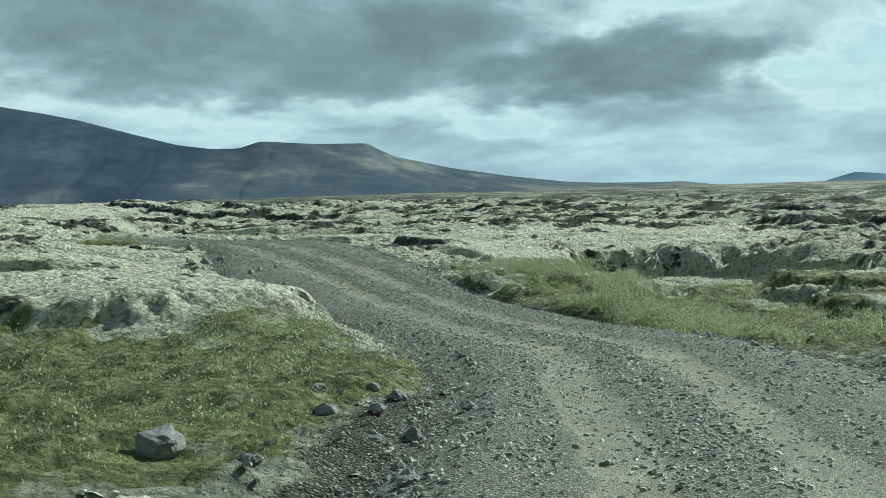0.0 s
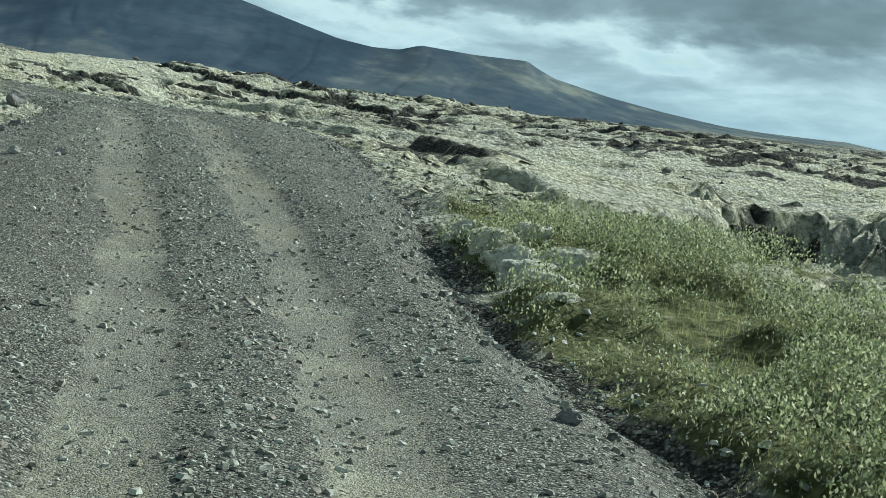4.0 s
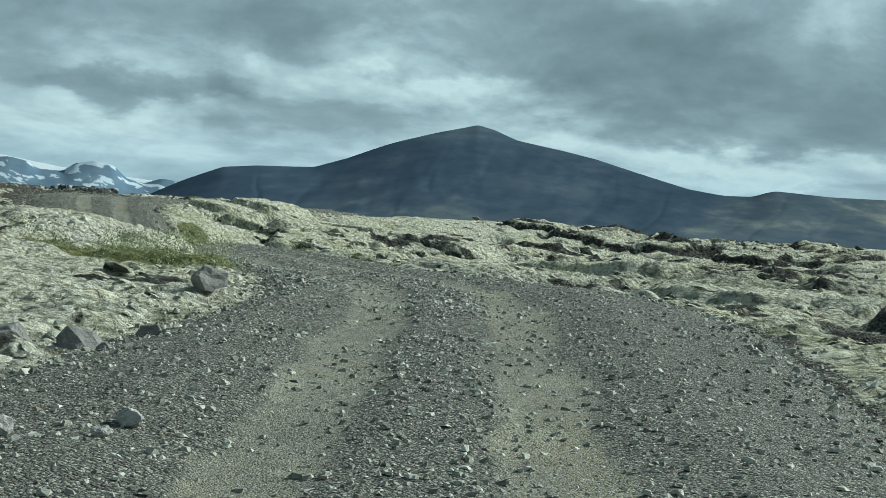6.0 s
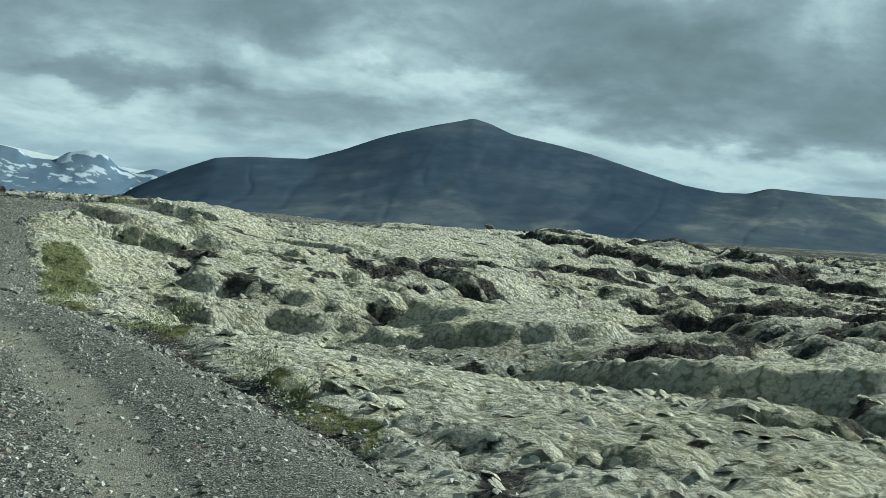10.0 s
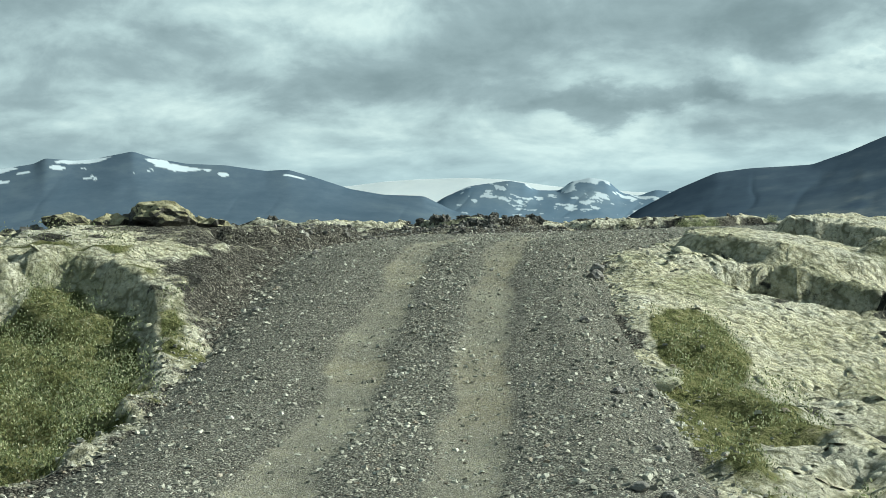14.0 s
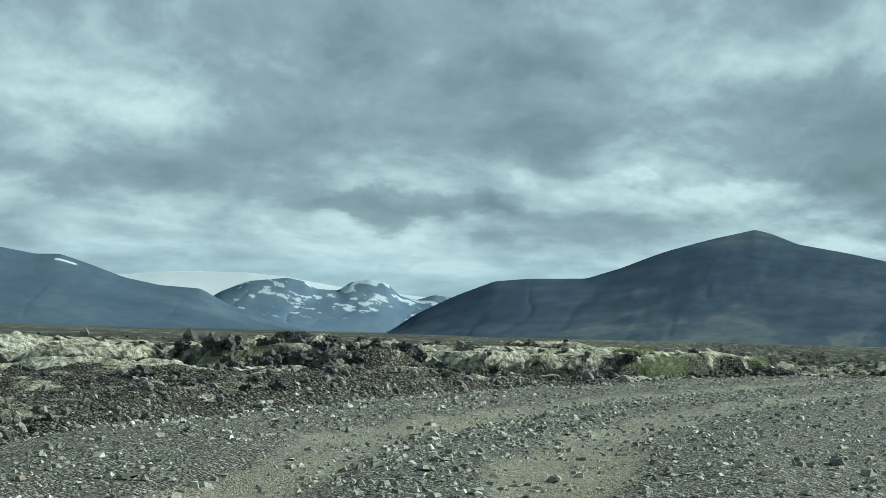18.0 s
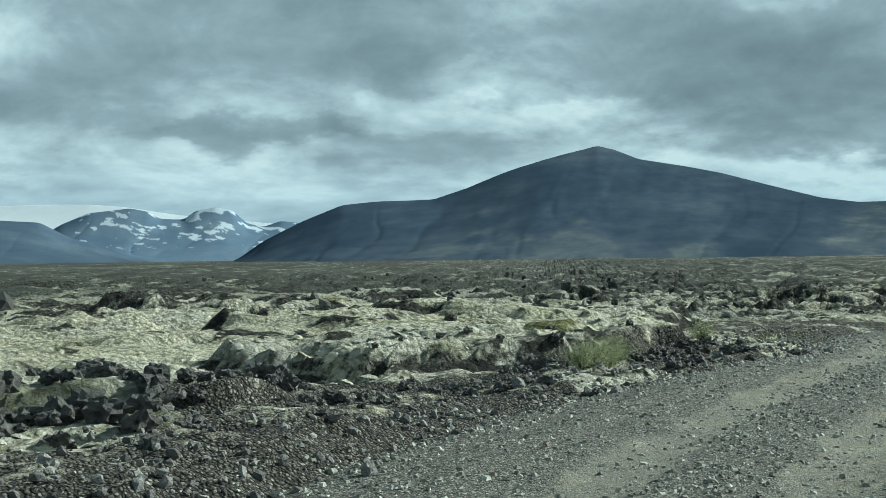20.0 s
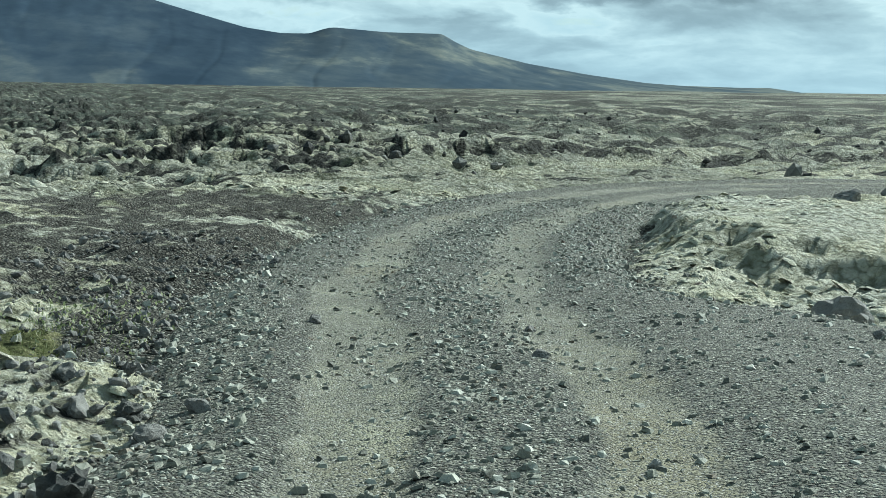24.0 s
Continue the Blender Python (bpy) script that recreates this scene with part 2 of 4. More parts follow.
def make_road():
    m, t, shader = material("gravel_road", 0.9)
    p = place(t)
    dust = op(t, "ADD", op(t, "MULTIPLY", mask(t, "worn"), 1.05), op(t, "MULTIPLY", op(t, "SUBTRACT", noisy(t, p, 0.55, 6, 0.6), 0.5), 2.2))
    q = bent(t, p, 25.0, 0.02)
    pick, rare, sunk, facet = pebbly(t, q, 42.0)
    pick2, rare2, sunk2, facet2 = pebbly(t, q, 80.0)
    stone = ramp(t, pick, [(0.0, (0.05, 0.05, 0.042)), (0.35, (0.165, 0.166, 0.132)), (0.75, (0.31, 0.31, 0.25)), (1.0, (0.56, 0.555, 0.47))])
    stone = mixed(t, ramp(t, rare, [(0.93, 0.0), (0.96, 0.5)]), stone, (0.19, 0.135, 0.1))
    # shade between the stones put into the colour of the gaps
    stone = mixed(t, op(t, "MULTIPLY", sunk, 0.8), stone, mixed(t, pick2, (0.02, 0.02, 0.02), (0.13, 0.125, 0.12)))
    # ochre and rust tint the packed fines in places
    rust = mixed(t, ramp(t, noisy(t, p, 0.3, 4, 0.6), [(0.47, 0.0), (0.64, 0.85)]), (0.205, 0.2, 0.155), (0.26, 0.232, 0.145))
    rust = mixed(t, ramp(t, noisy(t, p, 1.1, 6, 0.65), [(0.52, 0.0), (0.68, 0.8)]), rust, (0.41, 0.4, 0.285))
    fines = mixed(t, ramp(t, noisy(t, p, 14.0, 8, 0.75), [(0.38, 0.0), (0.68, 0.7)]), rust, (0.28, 0.275, 0.21))
    fines = mixed(t, ramp(t, pick2, [(0.62, 0.0), (0.85, 0.8)]), fines, (0.075, 0.073, 0.07))
    fines = mixed(t, ramp(t, rare2, [(0.84, 0.0), (0.94, 0.75)]), fines, (0.6, 0.58, 0.54))
    packed = ramp(t, op(t, "ADD", dust, op(t, "MULTIPLY", op(t, "SUBTRACT", noisy(t, p, 5.0, 7, 0.7), 0.5), 1.2)), [(0.38, 0.0), (0.8, 1.0)])
    t.links.new(mixed(t, packed, stone, fines), shader.inputs["Base Color"])
    relief = op(t, "ADD", op(t, "MULTIPLY", facet, op(t, "SUBTRACT", 1.0, op(t, "MULTIPLY", packed, 0.85))), op(t, "MULTIPLY", facet2, 0.7))
    bumped(t, shader, op(t, "ADD", relief, op(t, "MULTIPLY", noisy(t, p, 9.0, 9, 0.78), 0.012)), 1.0, 1.0)
    return m


def make_stone(name, low, mid, high, bump=0.03, scale=9.0, rusty=False):
    m, t, shader = material(name, 0.75)
    shader.inputs["Specular IOR Level"].default_value = 0.35
    p = place(t)
    own = node(t, "ShaderNodeNewGeometry").outputs["Random Per Island"]
    grain = op(t, "ADD", op(t, "MULTIPLY", noisy(t, p, scale, 7, 0.65), 0.55), op(t, "MULTIPLY", own, 0.45))
    colour = ramp(t, grain, [(0.2, low), (0.5, mid), (0.8, high)])
    if rusty:
        shifted = op(t, "FRACT", op(t, "MULTIPLY", own, 17.3))
        colour = mixed(t, ramp(t, shifted, [(0.92, 0.0), (0.95, 0.5)]), colour, (0.22, 0.155, 0.11))
    t.links.new(colour, shader.inputs["Base Color"])
    bumped(t, shader, noisy(t, p, scale * 4, 6, 0.7), 0.8, bump)
    return m


def make_hill(name, low, mid, high, snow=False, pale=None, bearing=15.0):
    m, t, shader = material(name, 1.0)
    shader.inputs["Specular IOR Level"].default_value = 0.0
    p = place(t)
    # slopes are patterned across and up them
    split = node(t, "ShaderNodeSeparateXYZ")
    plug(t, split.inputs[0], p)
    tilted = node(t, "ShaderNodeCombineXYZ")
    c, d = math.cos(radians(bearing)), math.sin(radians(bearing))
    plug(t, tilted.inputs[0], op(t, "ADD", op(t, "MULTIPLY", split.outputs[0], c), op(t, "MULTIPLY", split.outputs[1], d)))
    plug(t, tilted.inputs[1], op(t, "MULTIPLY", split.outputs[2], 2.2))
    plug(t, tilted.inputs[2], op(t, "MULTIPLY", op(t, "SUBTRACT", op(t, "MULTIPLY", split.outputs[1], c), op(t, "MULTIPLY", split.outputs[0], d)), 0.2))
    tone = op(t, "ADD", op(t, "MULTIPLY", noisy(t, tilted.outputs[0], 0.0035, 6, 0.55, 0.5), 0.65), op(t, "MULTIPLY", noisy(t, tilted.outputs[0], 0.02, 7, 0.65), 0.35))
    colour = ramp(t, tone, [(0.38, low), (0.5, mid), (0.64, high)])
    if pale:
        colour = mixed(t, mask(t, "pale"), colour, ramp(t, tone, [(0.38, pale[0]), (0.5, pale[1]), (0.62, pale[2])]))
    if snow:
        # haze put into the snow's colour: greyer and bluer than clean snow
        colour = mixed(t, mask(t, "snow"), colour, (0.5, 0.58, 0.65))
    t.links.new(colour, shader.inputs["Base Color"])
    return m


def make_moss():
    m, t, shader = material("woolly_moss", 0.95)
    shader.inputs["Specular IOR Level"].default_value = 0.1
    p = place(t)
    broad, patch, fine, hair = noisy(t, p, 0.07, 5, 0.6), noisy(t, p, 0.7, 6, 0.6), noisy(t, p, 5.0, 6, 0.6), noisy(t, p, 40.0, 5, 0.65)
    dapple = noisy(t, bent(t, p, 6.0, 0.12), 15.0, 6, 0.7)
    moss = wool(t, p, bent(t, p, 1.3, 0.6), broad, patch, fine, hair, dapple)
    t.links.new(moss, shader.inputs["Base Color"])
    bumped(t, shader, op(t, "ADD", op(t, "MULTIPLY", dapple, 0.6), op(t, "ADD", op(t, "MULTIPLY", fine, 0.5), op(t, "MULTIPLY", hair, 0.25))), 1.0, 0.09)
    return m


GROUND, ROAD, MOSS = make_ground(), make_road(), make_moss()
GRAVEL = make_stone("basalt_gravel", (0.075, 0.075, 0.065), (0.3, 0.3, 0.247), (0.64, 0.635, 0.56), 0.006, 20.0, True)
LAVA = make_stone("black_lava", (0.018, 0.019, 0.02), (0.062, 0.062, 0.06), (0.25, 0.245, 0.215), 0.05, 7.0)
BOULDER = make_stone("grey_basalt", (0.06, 0.06, 0.06), (0.17, 0.165, 0.155), (0.36, 0.35, 0.325), 0.03, 6.0)


# ---- the lie of the land: survey heights, the track, and the noise that makes cushions of moss ----
# track centre: x, y, height, half width to the left, half width to the right
TRACK = [
    (-3.0, -60.0, 0.6, 2.8, 2.8), (-1.0, -25.0, 0.4, 2.8, 2.8), (0.3, 0.0, 0.2, 2.6, 3.4), (1.6, 9.0, -0.1, 2.4, 3.4),
    (1.7, 17.0, -0.4, 2.2, 3.2), (1.4, 23.0, -0.62, 2.6, 2.8), (-0.4, 31.0, -1.0, 2.6, 2.5), (-2.9, 38.0, -0.86, 3.1, 2.2),
    (-5.2, 43.5, -0.45, 3.4, 2.9), (-7.4, 49.0, -0.14, 2.7, 3.2), (-10.2, 55.0, 0.1, 1.9, 3.4), (-16.4, 63.3, -0.02, 1.9, 2.7),
    (-22.0, 69.0, 0.05, 2.3, 2.5), (-27.9, 74.4, 0.03, 2.6, 2.6), (-32.8, 79.0, -0.28, 2.7, 2.6), (-37.2, 84.0, 0.0, 2.8, 2.5),
    (-41.2, 88.8, 0.92, 2.9, 2.3), (-44.4, 93.0, 1.62, 3.0, 2.6), (-46.7, 99.2, 1.68, 3.0, 3.6), (-47.8, 105.5, 1.7, 3.0, 4.2),
    (-48.1, 112.5, 1.75, 2.5, 5.6), (-48.3, 117.5, 1.73, 1.6, 3.9), (-48.8, 121.2, 1.66, 1.9, 3.9), (-49.3, 125.5, 1.5, 2.0, 2.1), (-49.1, 133.0, 1.3, 2.1, 2.0),
    (-47.4, 141.5, 1.1, 2.2, 2.1), (-43.6, 149.0, 0.95, 2.2, 2.2), (-36.0, 154.5, 0.85, 2.2, 2.2), (-20.0, 160.0, 0.7, 2.2, 2.2),
    (5.0, 166.0, 0.2, 2.2, 2.2), (40.0, 174.0, -0.5, 2.2, 2.2)]
# spot heights off the track
SPOTS = [
    (-9, 22, -0.9), (-8, 30, -0.3), (-14, 36, 0.0), (-25, 25, 0.2), (6, 30, -1.3), (10, 40, -1.0), (4, 50, -0.9), (12, 58, -0.9), (1, 62, -0.7),
    (14, 68, -0.7), (30, 60, -1.0), (-12, 47, -0.35), (-14, 53, -0.05), (-22, 60, 0.6), (-8, 64, -0.3), (-13.6, 95.6, -0.8), (-18.8, 115, -0.9),
    (-25, 101, -1.6), (-24, 84, -1.7), (-29.5, 88, -1.5), (-33, 87.5, -0.5), (-31.8, 104, 0.3), (-39.5, 115, 1.2), (-43.4, 124, 1.1),
    (-40, 160, 0.6), (-41, 144, 0.9), (-50, 89, 1.7), (-53, 102, 1.9), (-54, 112, 1.6), (-64, 153, 0.7), (-96, 200, 0.1), (-50, 156, 0.7),
    (-40, 198, -0.3)]


def lattice(i, j, seed):
    h = (i * 374761393 + j * 668265263 + seed * 982451653) & 0xFFFFFFFF
    h = ((h ^ (h >> 13)) * 1274126177) & 0xFFFFFFFF
    return ((h ^ (h >> 16)) & 0xFFFF) / 65535.0


def wave(x, y, seed):
    """Smooth value noise, -1 to 1."""
    i, j = np.floor(x).astype(np.int64), np.floor(y).astype(np.int64)
    a, b = x - i, y - j
    a, b = a * a * a * (a * (6 * a - 15) + 10), b * b * b * (b * (6 * b - 15) + 10)
    low = lattice(i, j, seed) * (1 - a) + lattice(i + 1, j, seed) * a
    high = lattice(i, j + 1, seed) * (1 - a) + lattice(i + 1, j + 1, seed) * a
    return 2 * (low * (1 - b) + high * b) - 1


def fbm(x, y, seed, octaves=4):
    out, amp = 0.0, 0.5
    for n in range(octaves):
        out = out + amp * wave(x, y, seed + n)
        x, y, amp = 1.7 * x + 1.1 * y, 1.7 * y - 1.1 * x, amp * 0.5
    return out


def cells(x, y, seed):
    """Distances to the nearest and the second nearest of scattered centres, and the nearest one's own number."""
    i, j = np.floor(x).astype(np.int64), np.floor(y).astype(np.int64)
    one, two, own = np.full(np.shape(x), 9.0), np.full(np.shape(x), 9.0), np.zeros(np.shape(x))
    for di in (-1, 0, 1):
        for dj in (-1, 0, 1):
            px, py = i + di + lattice(i + di, j + dj, seed), j + dj + lattice(i + di, j + dj, seed + 7)
            d = np.hypot(px - x, py - y)
            near = d < one
            two = np.where(near, one, np.minimum(two, d))
            own = np.where(near, lattice(i + di, j + dj, seed + 11), own)
            one = np.minimum(one, d)
    return one, two, own


def step(a, b, x):
    t = np.clip((x - a) / (b - a), 0, 1)
    return t * t * (3 - 2 * t)


def glide(rows, gap):
    """Catmull-Rom through rows, resampled at about that gap."""
    p = np.array(rows, float)
    p = np.vstack([2 * p[0] - p[1], p, 2 * p[-1] - p[-2]])
    out = []
    for k in range(1, len(p) - 2):
        n = max(2, int(np.hypot(*(p[k + 1] - p[k])[:2]) / gap))
        s = (np.arange(n) / n)[:, None]
        out.append(0.5 * (2 * p[k] + (p[k + 1] - p[k - 1]) * s + (2 * p[k - 1] - 5 * p[k] + 4 * p[k + 1] - p[k + 2]) * s**2
                          + (3 * p[k] - p[k - 1] - 3 * p[k + 1] + p[k + 2]) * s**3))
    return np.vstack(out + [p[-2:-1]])


LINE = glide(TRACK, 1.0)
WAY = np.gradient(LINE[:, :2], axis=0)
WAY /= np.hypot(WAY[:, 0], WAY[:, 1])[:, None]
RUN = np.concatenate([[0], np.cumsum(np.hypot(*np.diff(LINE[:, :2], axis=0).T))])


def by_track(x, y):
    """For places: metres to the right of the track's centre, its height, its half width on that side, and metres along it."""
    x, y = np.atleast_1d(np.asarray(x, float)), np.atleast_1d(np.asarray(y, float))
    side, z, half, along = (np.empty(len(x)) for _ in range(4))
    for a in range(0, len(x), 40000):
        s = slice(a, a + 40000)
        k = np.empty(len(x[s]), int)
        d = (x[s, None] - LINE[None, :, 0]) ** 2 + (y[s, None] - LINE[None, :, 1]) ** 2
        k = d.argmin(1)
        ox, oy = x[s] - LINE[k, 0], y[s] - LINE[k, 1]
        f = ox * WAY[k, 0] + oy * WAY[k, 1]
        r = ox * WAY[k, 1] - oy * WAY[k, 0]
        n = np.clip(k + np.where(f > 0, 1, -1), 0, len(LINE) - 1)
        w = np.clip(np.abs(f), 0, 1)
        side[s] = np.sign(r) * np.sqrt(d[np.arange(len(k)), k] * (np.abs(f) > 1.5) + r * r * (np.abs(f) <= 1.5))
        z[s] = LINE[k, 2] * (1 - w) + LINE[n, 2] * w
        c = np.where(r > 0, 4, 3)
        half[s] = LINE[k, c] * (1 - w) + LINE[n, c] * w
        along[s] = RUN[k] + f
    return side, z, half, along


SURVEY = np.array(SPOTS + [tuple(r[:3]) for r in LINE[::5]], float)


def lie(x, y):
    """The smooth height of the land."""
    x, y = np.atleast_1d(np.asarray(x, float)), np.atleast_1d(np.asarray(y, float))
    top, low = np.zeros(len(x)), np.zeros(len(x))
    for px, py, pz in SURVEY:
        w = 1.0 / ((x - px) ** 2 + (y - py) ** 2 + 4.0) ** 2
        top += w * pz
        low += w
    r = np.hypot(x + 25, y - 60)
    yaw = np.arctan2(-(x + 25), y - 60)
    far = 0.0035 * r * np.clip(-(yaw - 0.25) / 0.6, -1, 1) - 1.0
    t = step(110, 420, r)
    return top / low * (1 - t) + far * t


# ---- mounds: x, y, half length across, half length along, turn in degrees, height ----
MOUNDS = [
    (-9.5, 32.5, 5.2, 6.0, 15, 0.45), (12.5, 50.0, 3.0, 4.5, 10, 0.7), (-37.9, 91.0, 2.0, 3.0, 40, 0.05), (-62.0, 115.0, 6.0, 4.5, 0, 0.06), (-39.5, 96.6, 2.2, 1.4, 29, 0.4), (-42.2, 132.6, 5.0, 7.6, 6, 0.38),
    (-46.6, 86.3, 4.4, 2.3, -35, 0.35), (-41.0, 103.2, 2.4, 2.0, 20, 0.45), (-0.2, 41.2, 0.9, 3.6, 18, 0.06), (-27.5, 81.5, 1.0, 8.0, 48, 0.2), (-32.0, 95.0, 4.0, 3.0, 30, 0.5),
    (-25.0, 93.0, 3.5, 2.5, 10, 0.7), (-36.0, 100.0, 3.0, 4.0, 20, 0.5), (-16.0, 80.0, 3.0, 5.0, 60, 0.6), (-20.0, 75.0, 2.0, 3.5, 40, 0.05),
    (-70.0, 142.0, 8.0, 2.5, 0, 0.35), (-16.5, 54.5, 3.0, 1.3, -40, 0.1), (-20.5, 61.5, 3.0, 3.0, 0, 0.25), (-7.0, 66.0, 3.0, 4.0, 30, 0.3), (6.5, 72.0, 10.5, 11.5, 10, 0.12), (-0.7, 57.0, 3.6, 8.0, 16, 0.45),
    (-49.9, 92.4, 2.0, 3.4, 30, 0.35), (-57.5, 122.5, 4.5, 5.5, 15, 0.12), (-13.5, 47.5, 2.4, 5.0, 15, 0.1), (-53.5, 129.0, 2.6, 3.0, 10, 0.1), (-36.0, 112.0, 5.0, 7.0, 20, 0.15)]
# shelves of moss that break off in a face of dark lava
LEDGES = [(-55.7, 115.4, 2.8, 5.5, -16, 0.45), (-54.6, 104.2, 2.2, 1.5, 35, 0.3), (-60.5, 128.0, 5.0, 3.0, 10, 0.4), (-29.0, 126.0, 7.0, 3.0, 8, 0.5), (-58.0, 101.5, 3.0, 1.6, 20, 0.3)]
# pits and hollows with steep sides: the same, and depth
HOLLOWS = [
    (6.4, 33.0, 3.4, 8.0, 5, 0.3), (8.5, 49.5, 7.2, 11.0, 6, 1.1), (-38.0, 94.1, 1.7, 1.1, 29, 0.85), (-30.2, 87.6, 3.2, 1.2, -12, 0.65), (-41.3, 100.4, 1.8, 1.3, 25, 0.8), (-18.3, 86.2, 1.7, 1.0, 10, 0.7), (-13.5, 82.8, 1.8, 0.9, 5, 0.6), (-35.5, 101.0, 2.2, 1.0, 20, 0.7),
    (-14.5, 98.8, 2.6, 1.2, 5, 0.8), (-29.0, 96.6, 3.0, 1.3, -10, 0.8), (-29.0, 91.0, 3.6, 2.0, 30, 0.5), (-25.6, 101.5, 2.2, 1.0, -20, 0.9), (-13.5, 33.5, 2.6, 1.2, 20, 0.7),
    (-73.5, 137.5, 4.0, 0.9, 15, 1.0), (-80.0, 149.0, 6.0, 1.2, 5, 1.0), (-20.5, 83.5, 2.4, 1.0, -15, 0.8), (-14.5, 73.5, 1.6, 0.7, -10, 0.6), (-8.5, 78.0, 2.6, 0.9, -20, 0.7),
    (-17.9, 111.8, 4.5, 1.0, 25, 0.8), (-2.0, 107.0, 5.0, 1.4, 5, 0.9), (16.0, 100.0, 5.0, 2.0, 0, 0.9), (-41.6, 81.4, 5.6, 1.9, -38, 0.5),
    (-56.0, 147.0, 4.0, 0.9, 15, 0.9), (-62.0, 160.0, 6.0, 1.3, 10, 1.0), (-33.0, 106.5, 2.4, 0.8, 20, 0.7), (-68.0, 172.0, 8.0, 1.8, 5, 1.2), (-24.0, 118.0, 4.0, 1.0, 0, 0.8)]
# green hollows and verges: x, y, half lengths, turn
GREENS = [
    (-6.5, 17.5, 5.6, 9.5, 0), (8.0, 42.5, 6.5, 10.5, 5), (6.5, 29.0, 3.6, 9.0, 5), (2.6, 41.5, 1.6, 3.6, 15), (-0.1, 43.2, 1.0, 2.8, 39), (-39.7, 80.2, 3.4, 2.3, -40),
    (-34.8, 87.2, 0.8, 2.2, 40), (-16.5, 57.5, 2.2, 1.6, 40), (-54.6, 116.2, 0.4, 0.5, 0), (-51.4, 120.4, 0.7, 1.5, 10), (-61.0, 122.0, 3.0, 0.9, 0),
    (-78.0, 146.0, 7.0, 4.0, 0), (-12.8, 44.5, 1.4, 3.0, 10), (-4.3, 25.6, 1.3, 1.6, 20), (14.0, 30.0, 7.0, 14.0, 0), (2.9, 35.0, 1.0, 3.8, 14), (-33.4, 84.6, 0.5, 2.0, 40), (5.6, 36.0, 3.4, 8.5, 5), (3.6, 41.5, 3.0, 5.0, 10), (1.8, 37.0, 1.6, 5.5, 13), (0.5, 42.0, 1.9, 4.2, 22),
    (4.2, 30.0, 1.8, 6.5, 14), (-37.6, 77.8, 3.8, 1.6, -43), (-42.6, 82.0, 4.4, 2.2, -38), (-29.8, 80.6, 0.5, 2.4, 43), (-24.2, 75.2, 0.6, 2.6, 46), (-18.2, 69.0, 0.6, 2.4, 42), (-36.6, 89.2, 0.6, 1.8, 40)]
# gritty bare patches
BARES = [
    (-47.0, 89.5, 3.6, 3.0, 40), (-55.0, 135.0, 4.5, 6.0, 10), (-51.3, 123.0, 1.0, 4.0, 5), (-50.5, 97.0, 3.5, 4.0, 20), (-43.8, 87.6, 2.0, 3.4, 40), (-45.8, 88.4, 2.4, 1.6, 30),
    (-52.8, 107.5, 2.2, 5.5, 8), (-51.7, 115.8, 1.5, 3.0, 5), (-0.5, 12.0, 1.4, 5.5, 0), (-3.5, 56.0, 1.5, 4.0, 20), (-50.2, 93.4, 4.6, 4.0, 30), (-53.2, 127.0, 3.0, 4.5, 12), (-52.2, 97.6, 3.0, 4.0, 40), (-50.6, 100.5, 2.6, 4.0, 10)]
# dull heath growing through the moss
HEATHS = [(-23.5, 84.0, 7.0, 11.0, 42), (-9.0, 73.0, 6.0, 8.0, 25), (-20.0, 98.0, 9.0, 6.0, 10), (-52.0, 152.0, 14.0, 16.0, 0), (-44.0, 178.0, 26.0, 16.0, 0)]


def within(x, y, px, py, a, b, turn):
    c, s = math.cos(radians(turn)), math.sin(radians(turn))
    u, v = (x - px) * c + (y - py) * s, (y - py) * c - (x - px) * s
    return np.hypot(u / a, v / b)


def patches(x, y, rows, seed, ragged=0.35, soft=0.25):
    out = np.zeros(len(x))
    rag = ragged * (fbm(x * 0.45, y * 0.45, seed, 4) + 0.5 * wave(x * 2.1, y * 2.1, seed + 9))
    for row in rows:
        d = within(x, y, *row)
        out = np.maximum(out, 1 - step(1 - soft, 1 + soft, d + rag))
    return out


